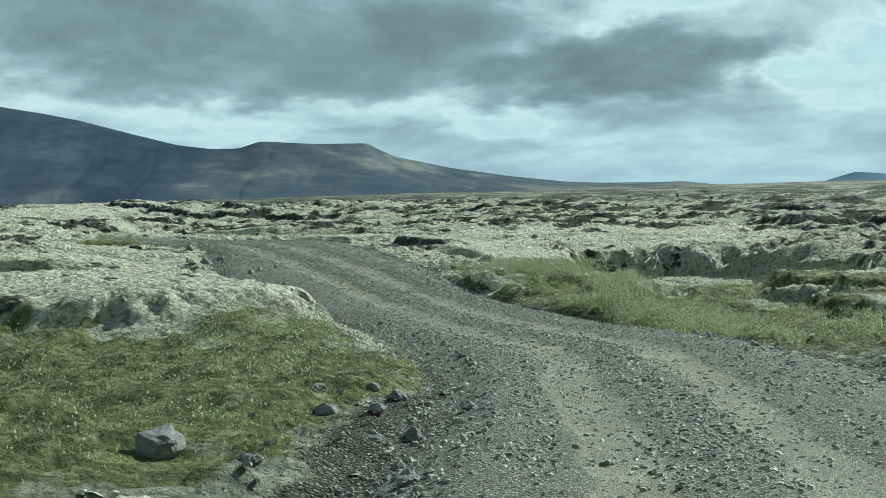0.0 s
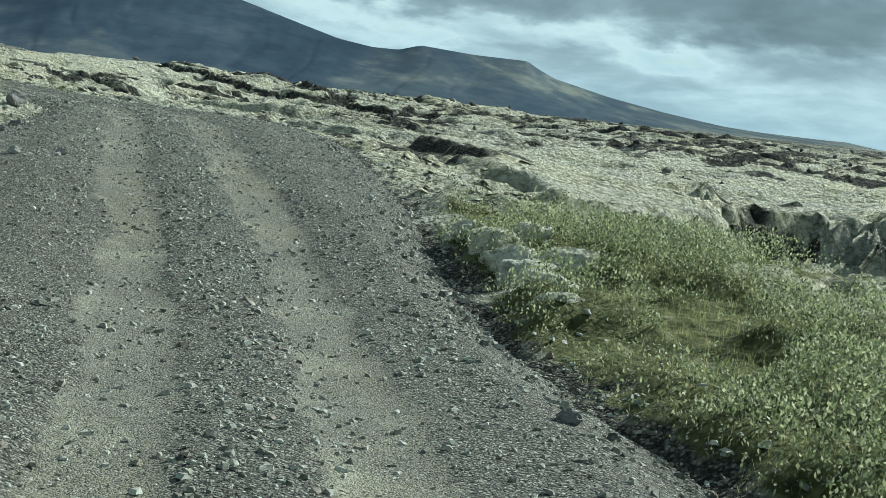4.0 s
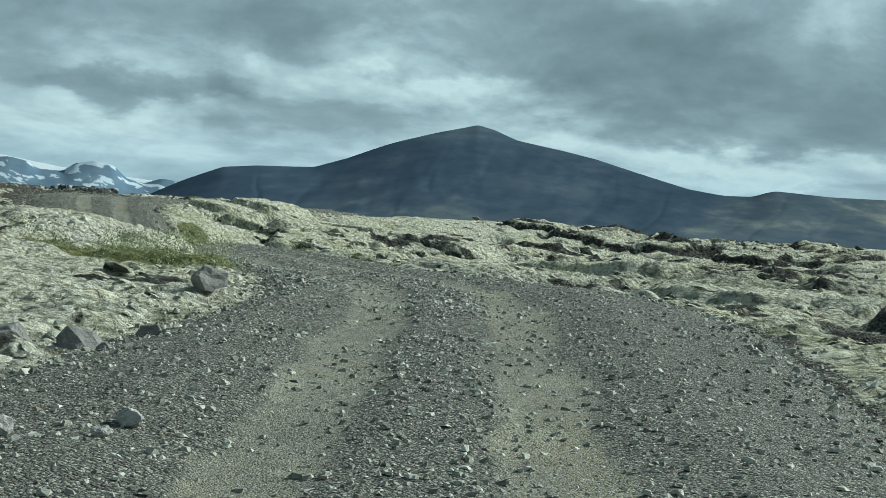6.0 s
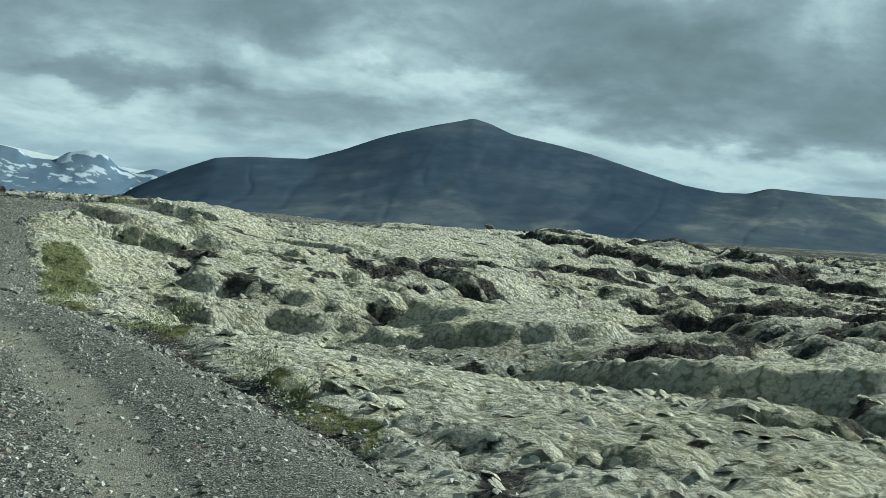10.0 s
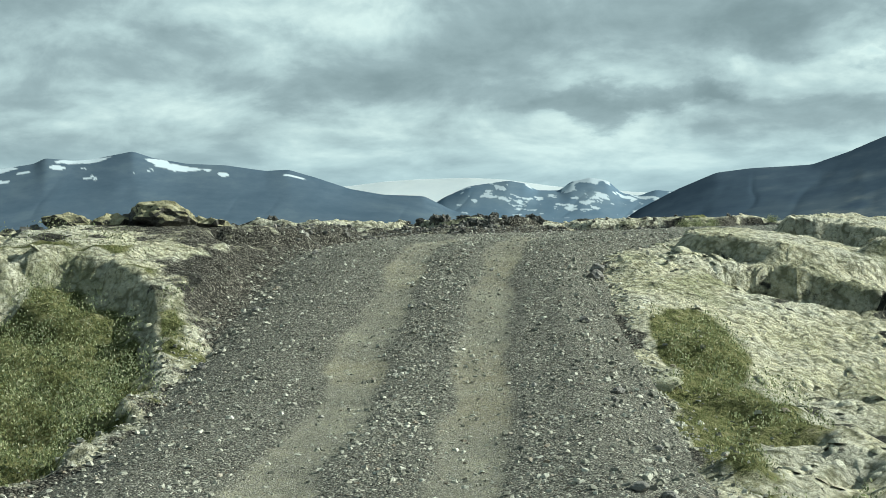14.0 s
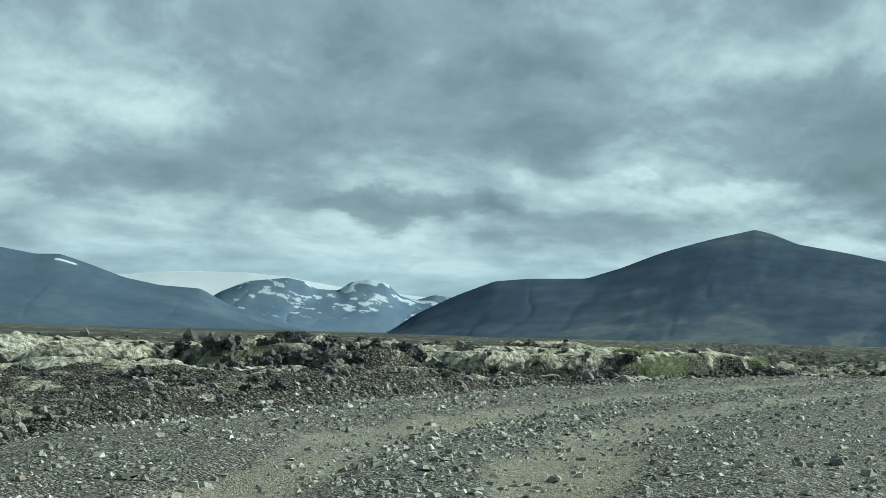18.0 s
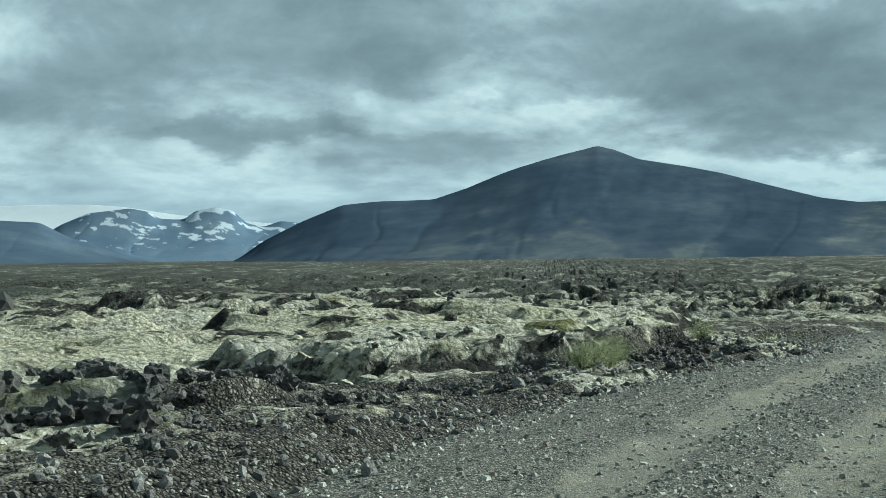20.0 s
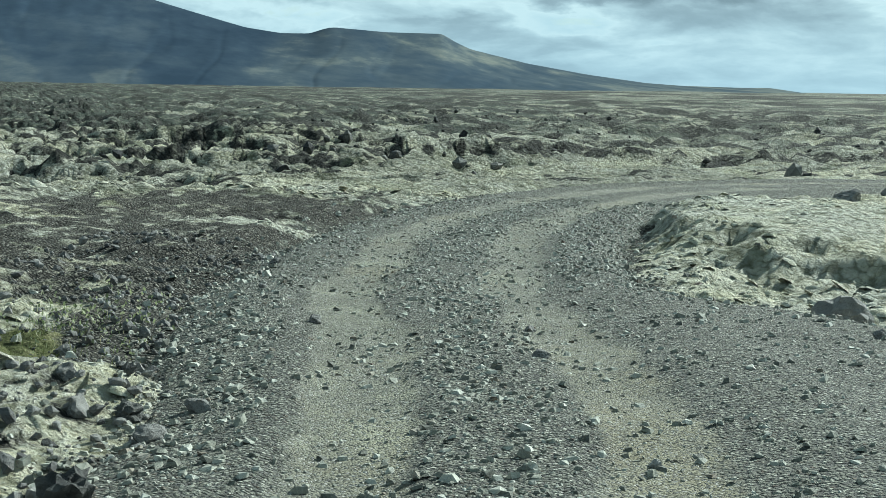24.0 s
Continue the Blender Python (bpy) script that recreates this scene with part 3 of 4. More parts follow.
def ground(x, y):
    """Height of the land, and how far it is turf, bare grit and open lava."""
    x, y = np.atleast_1d(np.asarray(x, float)), np.atleast_1d(np.asarray(y, float))
    side, tz, half, along = by_track(x, y)
    off = np.abs(side) - half + 0.35 * wave(x * 0.8, y * 0.8, 71) + 0.15 * wave(x * 2.9, y * 2.9, 72)
    turf = patches(x, y, GREENS, 5, 0.5, 0.35) * step(-0.1, 0.5, off)
    bare = np.maximum(patches(x, y, BARES, 25) * 0.9, 1 - step(0.0, 0.9, off))
    turf = turf * (1 - bare * 0.6)
    r = np.hypot(x + 25, y - 70)
    free = step(0.1, 1.1, off)
    calm = free * (1 - 0.7 * turf) * (1 - 0.75 * bare) * (0.22 + 0.78 * step(3, 20, off))
    near = 1 - step(70, 150, r)
    knoll = np.zeros(len(x))
    lobes = 0.22 * fbm(x * 0.5, y * 0.5, 81, 4) + 0.06 * wave(x * 2.3, y * 2.3, 83)
    for row in MOUNDS:
        knoll = np.maximum(knoll, 1 - step(0.75, 1.0, within(x, y, *row[:5]) + lobes))
    calm = calm * (1 - 0.6 * knoll)
    wx = x + 1.5 * fbm(x * 0.33, y * 0.33, 31, 4) + 0.25 * fbm(x * 1.6, y * 1.6, 33, 2)
    wy = y + 1.5 * fbm(x * 0.33, y * 0.33, 41, 4) + 0.25 * fbm(x * 1.6, y * 1.6, 43, 2)
    gape = step(-0.35, 0.5, fbm(x * 0.21, y * 0.21, 47, 3))
    one, two, own = cells(wx / 4.6, wy / 3.4, 3)
    gap = two - one
    cleft = np.exp(-((gap / (0.035 + 0.1 * gape)) ** 2)) * gape
    h = lie(x, y) + calm * (0.42 * (own - 0.5) + 0.42 * (0.45 - one * one) - 0.7 * cleft)
    lava = cleft * 1.15
    # long low scarps
    one, two, own = cells((wx + 3 * fbm(x * 0.09, y * 0.09, 35, 3)) / 17.0, (wy + 3 * fbm(x * 0.09, y * 0.09, 45, 3)) / 8.5, 53)
    wide = step(4, 14, off) * (1 - 0.8 * knoll)
    h += wide * (0.3 + 0.002 * np.minimum(r, 200)) * (own - 0.5)
    lava = np.maximum(lava, wide * 0.9 * np.exp(-(((two - one) / 0.05) ** 2)))
    one, two, own = cells(wx / 1.25, wy / 1.0, 13)
    gap = two - one
    seam = np.exp(-((gap / 0.1) ** 2))
    h += calm * (0.26 * (own - 0.4) + 0.28 * (0.4 - one * one) - 0.2 * seam * (0.3 + gape))
    lava = np.maximum(lava, seam * (0.25 + 0.6 * gape * (own > 0.3)))
    one, two, own = cells((wx + 0.2 * wave(x * 3, y * 3, 61)) / 0.4, wy / 0.36, 23)
    h += (0.3 + 0.7 * calm) * free * near * (1 - 0.5 * knoll) * (0.2 * (0.4 - one * one) * (0.3 + own) - 0.035 * np.exp(-(((two - one) / 0.12) ** 2)))
    h += near * free * (1 - 0.6 * turf) * (1 - 0.5 * knoll) * (0.16 * np.abs(fbm(x * 0.9, y * 0.9, 151, 3)) + 0.1 * fbm(x * 2.3, y * 2.3, 152, 3))
    h += near * (0.2 + 0.8 * free) * 0.045 * fbm(x * 5.5, y * 5.5, 51, 3)
    h += 0.2 * turf * near * np.clip(fbm(x * 1.1, y * 1.1, 131, 4) * 2.0 + 0.42, 0, 1)
    for row in MOUNDS:
        d = within(x, y, *row[:5]) + lobes
        h += row[5] * (1 - step(0.8, 1.0, d)) * free
    for row in HOLLOWS:
        d = within(x, y, *row[:5]) + 1.2 * lobes + 0.05 * wave(x * 5.1, y * 5.1, 85)
        h -= row[5] * (1 - step(0.84, 1.0, d)) * free
        if row[5] > 0.45:
            turf = turf * (1 - 0.95 * np.exp(-(((d - 0.97) / 0.12) ** 2)))
        # lava colour on the hollows' walls, partly painted there for their shade
        lava = np.maximum(lava, (0.1 if row[2] > 7 else 0.3) * np.exp(-(((d - 0.95) / 0.1) ** 2)) * (row[2] < 3.2 or row[2] > 3.6))
    for row in LEDGES:
        d = within(x, y, *row[:5]) + 0.7 * lobes + 0.04 * wave(x * 4.1, y * 4.1, 87)
        h += row[5] * (1 - step(0.86, 0.98, d)) * free
        lava = np.maximum(lava, 1.1 * np.exp(-(((d - 0.96) / 0.07) ** 2)))
    lava = lava * (1 - 0.7 * knoll) * (0.6 + 0.4 * step(6, 28, off))
    rough = fbm(x * 0.16, y * 0.16, 91, 3)
    h += step(0.1, 8, off) * (0.35 + 0.008 * np.minimum(r, 300)) * rough * 0.5
    # jagged lava breaking the surface
    jag = np.maximum(0, fbm(x * 0.3, y * 0.3, 96, 3) + 0.5 * fbm(x * 1.7, y * 1.7, 95, 3) - 0.3)
    h += 0.45 * calm * jag * (0.5 + np.abs(wave(x * 3.1, y * 3.1, 98))) * step(2, 6, off)
    lava = np.clip(np.maximum(lava, 2.4 * jag) + (0.35 * rough + 0.16 + 0.1 * step(12, 30, off)) * (1 - knoll), 0, 1) * free * (1 - turf)
    thin = step(45, 130, np.hypot(x + 45, y - 100)) * (0.85 + 0.75 * step(-0.1, 0.45, np.arctan2(-(x + 47), y - 60)))
    thin = np.maximum(thin, 0.5 * patches(x, y, HEATHS, 45, 0.4, 0.4))
    # below nought on knolls, where the moss is thickest
    thin = thin - 0.9 * knoll * (1 - step(70, 110, r))
    edge = step(-0.2, 1.1, off)
    h = (tz - 0.16) * (1 - edge) + h * edge
    return h, turf, bare * (1 - 0.3 * step(0.6, 1.2, off)), lava, thin


def crown(off, half, z, x, y):
    """Height of the gravel track that far to the side of its centre line."""
    rut_ = 1 - step(0.2, 0.5, np.abs(np.abs(off + 0.12 * wave(x * 0.3, y * 0.3, 7)) - 0.8) + 0.07 * wave(x * 1.3, y * 1.3, 8))
    h = z + 0.05 - 0.055 * rut_ + 0.05 * np.exp(-(((np.abs(off) - 1.9) / 0.35) ** 2)) - 0.2 * step(-0.5, 0.6, np.abs(off) - half) - 0.35 * step(0.3, 0.75, np.abs(off) - half)
    return h + 0.03 * fbm(x * 0.9, y * 0.9, 17, 3) + 0.02 * fbm(x * 5, y * 5, 18, 3), rut_


def top(x, y):
    """Height of whatever lies uppermost at a place, ground or track."""
    x, y = np.atleast_1d(np.asarray(x, float)), np.atleast_1d(np.asarray(y, float))
    side, z, half, _ = by_track(x, y)
    return float(np.where(np.abs(side) < half + 0.75, np.maximum(ground(x, y)[0], crown(side, half, z, x, y)[0]), ground(x, y)[0])[0])


def sheet(name, x, y, z, mat, masks=(), smooth=True):
    """One mesh over a grid of points."""
    rows, cols = x.shape
    mesh = bpy.data.meshes.new(name)
    mesh.vertices.add(rows * cols)
    mesh.vertices.foreach_set("co", np.stack([x, y, z], -1).astype(np.float32).ravel())
    a = (np.arange(rows - 1)[:, None] * cols + np.arange(cols - 1)[None, :]).ravel()
    quads = np.stack([a, a + 1, a + cols + 1, a + cols], -1).astype(np.int32)
    mesh.loops.add(quads.size)
    mesh.loops.foreach_set("vertex_index", quads.ravel())
    mesh.polygons.add(len(quads))
    mesh.polygons.foreach_set("loop_start", np.arange(0, quads.size, 4, dtype=np.int32))
    mesh.polygons.foreach_set("use_smooth", np.full(len(quads), smooth))
    mesh.update(calc_edges=True)
    for key, values in masks:
        layer = mesh.attributes.new(key, "FLOAT", "POINT")
        layer.data.foreach_set("value", values.astype(np.float32).ravel())
    mesh.materials.append(mat)
    return new(name, mesh)


def spread(start, fine_to, end, gap, slow, change, quick):
    """Grid lines from start: even to fine_to, then widening slowly, then quickly to end."""
    out, p, g = [], start, gap
    while p < end:
        out.append(p)
        d = max(0, p - fine_to)
        g = gap + slow * min(d, change) + quick * max(0, d - change)
        p += g
    return out + [end]


# the ground is one sheet, finest along the track
AXIS = radians(23.6)
across = spread(0, 7.0, 4900, 0.145, 0.021, 110, 0.09)
across = np.array([-v for v in across[:0:-1]] + across)
ahead = spread(60, 134, 4900, 0.145, 0.015, 140, 0.09)
back = spread(0, 54, 1500, 0.145, 0.2, 60, 0.4)
ahead = np.array([60 - v for v in back[:0:-1]] + ahead)
U, V = np.meshgrid(across, ahead)
# the grid's middle follows the track
track_u, track_v = LINE[:, 0] * math.cos(AXIS) + LINE[:, 1] * math.sin(AXIS), LINE[:, 1] * math.cos(AXIS) - LINE[:, 0] * math.sin(AXIS)
onward = (track_v > 0) & (track_v < 140) & (RUN < RUN[np.argmin(np.hypot(LINE[:, 0] + 47, LINE[:, 1] - 142))])
U = U + np.interp(V, np.concatenate([[-80], track_v[onward], [240]]), np.concatenate([[0], track_u[onward], [0]]))
GX, GY = U * math.cos(AXIS) - V * math.sin(AXIS), U * math.sin(AXIS) + V * math.cos(AXIS)
gz, gturf, gbare, glava, gthin = (a.reshape(GX.shape) for a in ground(GX.ravel(), GY.ravel()))
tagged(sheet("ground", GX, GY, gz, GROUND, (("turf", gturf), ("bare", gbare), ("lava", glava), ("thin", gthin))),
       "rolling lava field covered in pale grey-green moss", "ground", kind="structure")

# the track: two worn wheel ruts, a loose crown and loose shoulders
FINE = glide([tuple(r) for r in LINE[45:]], 0.17)
tang = np.gradient(FINE[:, :2], axis=0)
tang /= np.hypot(tang[:, 0], tang[:, 1])[:, None]
HALF_COLS = 29
share = np.linspace(-1, 1, 2 * HALF_COLS + 1)
reach = np.where(share[None, :] < 0, FINE[:, 3:4], FINE[:, 4:5]) + 0.75
OFF = share[None, :] * reach
RX, RY = FINE[:, 0:1] + tang[:, 1:2] * OFF, FINE[:, 1:2] - tang[:, 0:1] * OFF
RZ, ruts = crown(OFF, reach - 0.75, FINE[:, 2:3], RX, RY)
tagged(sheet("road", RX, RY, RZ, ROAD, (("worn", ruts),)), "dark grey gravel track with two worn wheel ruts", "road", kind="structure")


# ---- mountains on the horizon: bearing in degrees to the left of +y, height, distance ----
def mountain(name, rows, foot, label, mat, seed, rugged=0.06, back=0.12, snow=None, steps=46, pale=None, fields=(), per=14):
    rows = sorted(rows)
    yaw = np.linspace(rows[0][0], rows[-1][0], max(80, int((rows[-1][0] - rows[0][0]) * per)))
    high = np.interp(yaw, [r[0] for r in rows], [r[1] for r in rows])
    dist = np.interp(yaw, [r[0] for r in rows], [r[2] for r in rows])

    def eased(values, width):
        n = max(1, int(width * len(yaw) / (yaw[-1] - yaw[0])))
        k = np.hanning(2 * n + 3)
        return np.convolve(np.pad(values, n + 1, mode="edge"), k / k.sum(), mode="valid")

    high, dist, soft_high = eased(high, 0.22), eased(dist, 2.0), eased(high, 2.2)
    s = np.concatenate([1 - (1 - np.linspace(0, 1, steps)) ** 1.5, [1 + back * 0.5, 1 + back]])
    A, S = np.meshgrid(np.radians(yaw), s)
    D = foot + (dist[None, :] - foot) * np.minimum(S, 1) + dist[None, :] * np.maximum(0, S - 1) * 0.3
    X, Y = -25 - np.sin(A) * D, 60 + np.cos(A) * D
    rise = np.where(S <= 1, 0.35 * S + 0.65 * S**2.2, 1 - (S - 1) / back * 0.3)
    gully = fbm(yaw[None, :] * 0.28 + 0.5 * S, S * 1.2, seed, 4)
    crest = np.clip(S, 0, 1) ** 5
    ravine = np.clip(1 - 5 * np.abs(fbm(yaw[None, :] * 0.42 + 0.8 * S, S * 1.1, seed + 13, 3)), 0, 1) ** 2
    tall = high[None, :] * crest + soft_high[None, :] * (1 - crest)
    Z = -14 + (tall + 14) * rise * (1 + rugged * gully * np.clip(4 * S * (1 - S), 0, 1)) + (3 * fbm(X / 220, Y / 220, seed + 3, 3) - 16 * rugged * ravine) * np.clip(4 * S * (1 - S), 0, 1)
    masks = []
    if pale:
        # paler grass, with sunlit patches put into the colour, on shoulder and foot
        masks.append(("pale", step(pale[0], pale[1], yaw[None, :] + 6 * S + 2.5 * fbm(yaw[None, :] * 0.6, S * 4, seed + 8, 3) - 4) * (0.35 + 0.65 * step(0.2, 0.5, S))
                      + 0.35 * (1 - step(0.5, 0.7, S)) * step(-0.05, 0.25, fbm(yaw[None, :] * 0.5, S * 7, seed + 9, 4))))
    if snow is not None:
        lying = fbm(yaw[None, :] * 1.9 + 2.2 * S, S * 17.0 - 0.9 * yaw[None, :], seed + 5, 5)
        cover = step(snow, snow + 0.06, lying + 0.5 * (Z / max(high) - 0.7)) * step(0.35, 0.6, S)
        for fy, fs, wide_, deep in fields:
            d = np.hypot((yaw[None, :] - fy) / wide_, (S - fs) / deep) + 0.7 * fbm(yaw[None, :] * 2.1, S * 22, seed + 6, 3)
            cover = np.maximum(cover, 1 - step(0.85, 1.0, d))
        masks.append(("snow", cover))
    return tagged(sheet(name, X, Y, Z, mat, masks), label, "mountain", kind="structure")


# the air's haze is mixed into this mountain's base colours as blue
HAZY_HEATH = make_hill("hazed_heather_slopes", (0.036, 0.055, 0.082), (0.047, 0.069, 0.098), (0.078, 0.102, 0.127), False,
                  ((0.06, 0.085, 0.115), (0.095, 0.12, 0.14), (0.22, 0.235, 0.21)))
# blue haze of distance put into the base colours of these two
HAZE_BLUE = make_hill("hazed_far_rock", (0.105, 0.165, 0.235), (0.13, 0.19, 0.26), (0.17, 0.23, 0.29), True, bearing=40.0)
HAZY_SLATE = make_hill("hazed_slate_slopes", (0.066, 0.1, 0.142), (0.082, 0.118, 0.162), (0.11, 0.15, 0.19), True, bearing=52.0)
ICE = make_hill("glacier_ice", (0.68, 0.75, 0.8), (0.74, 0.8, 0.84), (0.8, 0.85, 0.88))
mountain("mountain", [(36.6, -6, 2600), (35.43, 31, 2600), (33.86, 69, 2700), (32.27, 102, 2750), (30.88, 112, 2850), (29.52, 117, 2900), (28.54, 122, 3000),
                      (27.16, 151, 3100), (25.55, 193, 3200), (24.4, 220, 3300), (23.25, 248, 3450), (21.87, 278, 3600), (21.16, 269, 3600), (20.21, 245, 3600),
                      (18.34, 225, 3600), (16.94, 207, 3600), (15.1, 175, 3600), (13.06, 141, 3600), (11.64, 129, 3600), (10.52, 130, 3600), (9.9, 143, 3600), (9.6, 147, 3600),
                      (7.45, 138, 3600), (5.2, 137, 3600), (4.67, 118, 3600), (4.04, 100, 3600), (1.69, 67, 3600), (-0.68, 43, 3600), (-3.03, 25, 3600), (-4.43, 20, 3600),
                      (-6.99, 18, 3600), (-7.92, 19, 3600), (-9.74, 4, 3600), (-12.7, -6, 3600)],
         1700, "dark grey mountain tinted haze-blue, falling to a paler flat-topped shoulder", HAZY_HEATH, 201, rugged=0.12, pale=(13.5, 8.5))
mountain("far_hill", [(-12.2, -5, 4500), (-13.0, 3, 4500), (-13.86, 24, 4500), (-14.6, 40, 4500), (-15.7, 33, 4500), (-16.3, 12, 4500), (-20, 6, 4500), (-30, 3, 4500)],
         4000, "small hill far off, tinted haze-blue", HAZE_BLUE, 221, snow=2.0)
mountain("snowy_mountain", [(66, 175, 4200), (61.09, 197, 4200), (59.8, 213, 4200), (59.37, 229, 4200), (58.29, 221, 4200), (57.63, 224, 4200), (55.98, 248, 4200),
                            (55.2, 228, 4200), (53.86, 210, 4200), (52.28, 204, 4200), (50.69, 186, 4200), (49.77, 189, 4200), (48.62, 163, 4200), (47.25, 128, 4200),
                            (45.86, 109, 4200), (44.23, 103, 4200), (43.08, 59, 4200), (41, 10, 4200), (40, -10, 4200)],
         2600, "grey mountain tinted haze-blue, with a few snow patches", HAZY_SLATE, 231, snow=0.62, steps=64, per=24,
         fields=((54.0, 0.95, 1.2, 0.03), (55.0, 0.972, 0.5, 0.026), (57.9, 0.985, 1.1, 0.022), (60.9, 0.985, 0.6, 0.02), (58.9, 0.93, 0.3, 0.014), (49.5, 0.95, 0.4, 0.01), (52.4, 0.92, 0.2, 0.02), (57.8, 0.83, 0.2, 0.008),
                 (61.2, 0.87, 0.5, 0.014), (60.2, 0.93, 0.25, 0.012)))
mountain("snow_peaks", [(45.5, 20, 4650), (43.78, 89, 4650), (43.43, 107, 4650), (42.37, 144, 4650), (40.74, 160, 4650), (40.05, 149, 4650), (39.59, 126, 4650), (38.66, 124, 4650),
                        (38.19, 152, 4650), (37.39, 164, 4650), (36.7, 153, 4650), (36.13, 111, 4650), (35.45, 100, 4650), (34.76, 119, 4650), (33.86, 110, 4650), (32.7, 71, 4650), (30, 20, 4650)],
         4000, "far peaks tinted haze-blue, streaked with snow", HAZE_BLUE, 241, rugged=0.15, snow=0.14, steps=70, per=34)
mountain("glacier", [(52, 120, 4850), (48.65, 150, 4850), (47.26, 158, 4850), (45.86, 171, 4850), (44.47, 177, 4850), (42.37, 179, 4850), (40.98, 171, 4850), (38.89, 144, 4850), (33.86, 105, 4850), (30, 60, 4850)],
         4500, "white ice cap behind the peaks", ICE, 251, rugged=0.02)


# ---- stones ----
# a small chip: four corners on the ground and a ridge; a pebble: five corners and a flat top
CHIP_V = np.array([(1, 0.2, -0.3), (0.2, 1, -0.3), (-1, 0.1, -0.3), (-0.1, -1, -0.3), (0.5, 0.3, 0.7), (-0.45, -0.25, 0.75)])
CHIP_F = np.array([(0, 1, 4), (1, 2, 5), (1, 5, 4), (2, 3, 5), (3, 0, 4), (3, 4, 5)], np.int32)
PEBBLE_V = np.array([(math.cos(k * 1.2566), math.sin(k * 1.2566), -0.2) for k in range(5)] + [(0.68 * math.cos(k * 2.094 + 0.6), 0.68 * math.sin(k * 2.094 + 0.6), 0.8) for k in range(3)])
PEBBLE_F = np.array([(5, 6, 7), (0, 1, 5), (1, 2, 6), (1, 6, 5), (2, 3, 7), (2, 7, 6), (3, 4, 7), (4, 0, 5), (4, 5, 7)], np.int32)
# a soft dome: two rings and a top
DOME_V = np.array([(math.cos(k * 1.0472), math.sin(k * 1.0472), -0.4) for k in range(6)] + [(0.6 * math.cos(k * 1.0472 + 0.5), 0.6 * math.sin(k * 1.0472 + 0.5), 0.5) for k in range(6)] + [(0, 0, 0.75)])
DOME_F = np.array([f for k in range(6) for f in ((k, (k + 1) % 6, 6 + k), ((k + 1) % 6, 6 + (k + 1) % 6, 6 + k), (6 + k, 6 + (k + 1) % 6, 12))], np.int32)
KNOB = bmesh.new()
bmesh.ops.create_icosphere(KNOB, subdivisions=1, radius=1.0)
KNOB_V = np.array([v.co[:] for v in KNOB.verts])
KNOB_F = np.array([[v.index for v in f.verts] for f in KNOB.faces], np.int32)
KNOB.free()


def scatter(name, x, y, z, size, mat, seed, label, category, flat=0.65, shape=(CHIP_V, CHIP_F), smooth=False, wild=0.7, slope=None):
    """Many stones in one mesh, level or leaning with the slope of the ground."""
    r = np.random.RandomState(seed)
    n = len(x)
    base_v, base_f = shape
    v = np.repeat(base_v[None], n, 0) * (1 + wild * (r.rand(n, len(base_v), 3) - 0.5))
    v = v * np.stack([0.8 + 0.5 * r.rand(n), 0.6 + 0.4 * r.rand(n), flat * (0.6 + 0.6 * r.rand(n))], -1)[:, None]
    a = r.rand(n) * 6.283
    c, s = np.cos(a)[:, None], np.sin(a)[:, None]
    tilt = (r.rand(n, 1) - 0.5) * wild
    px, py, pz = v[..., 0] * c - v[..., 1] * s, v[..., 0] * s + v[..., 1] * c, v[..., 2] + tilt * v[..., 0]
    if slope is not None:
        pz = pz + px * slope[0][:, None] + py * slope[1][:, None]
    v = np.stack([px, py, pz], -1) * np.asarray(size)[:, None, None] + np.stack([x, y, z], -1)[:, None]
    f = (base_f[None] + (np.arange(n) * len(base_v))[:, None, None]).reshape(-1, 3).astype(np.int32)
    mesh = bpy.data.meshes.new(name)
    mesh.vertices.add(n * len(base_v))
    mesh.vertices.foreach_set("co", v.astype(np.float32).ravel())
    mesh.loops.add(f.size)
    mesh.loops.foreach_set("vertex_index", f.ravel())
    mesh.polygons.add(len(f))
    mesh.polygons.foreach_set("loop_start", np.arange(0, f.size, 3, dtype=np.int32))
    mesh.polygons.foreach_set("use_smooth", np.full(len(f), smooth))
    mesh.update(calc_edges=True)
    mesh.materials.append(mat)
    return tagged(new(name, mesh), label, category, kind="stuff")


def on_track(n, seed, first, last, side_pick):
    """Places on the road: x, y, height."""
    r = np.random.RandomState(seed)
    k = r.randint(first, last, n)
    off = side_pick(r, k)
    on = 0.2 * (r.rand(n) - 0.5)
    px, py = FINE[k, 0] + tang[k, 1] * off + tang[k, 0] * on, FINE[k, 1] - tang[k, 0] * off + tang[k, 1] * on
    share_ = off / np.where(off < 0, reach[k, 0], reach[k, -1])
    col = np.clip(np.round((share_ + 1) * HALF_COLS).astype(int), 0, 2 * HALF_COLS)
    pz = RZ[k, col]
    rim = np.abs(share_) * (np.where(off < 0, reach[k, 0], reach[k, -1])) > np.where(off < 0, reach[k, 0], reach[k, -1]) - 1.3
    pz[rim] = np.maximum(ground(px[rim], py[rim])[0], np.where(np.abs(share_[rim]) < 1, pz[rim], -99))
    return px, py, pz, r


def loose(r, k):
    kind = r.rand(len(k))
    a = r.rand(len(k))
    left, right = FINE[k, 3], FINE[k, 4]
    shoulder = np.where(a < 0.5, -(1.3 + (left - 0.7) * r.rand(len(k))), 1.3 + (right - 0.7) * r.rand(len(k)))
    middle = 0.42 * r.randn(len(k)) * 0.8
    return np.where(kind < 0.58, shoulder, np.where(kind < 0.78, middle, (r.rand(len(k)) * 2 - 1) * 1.5))


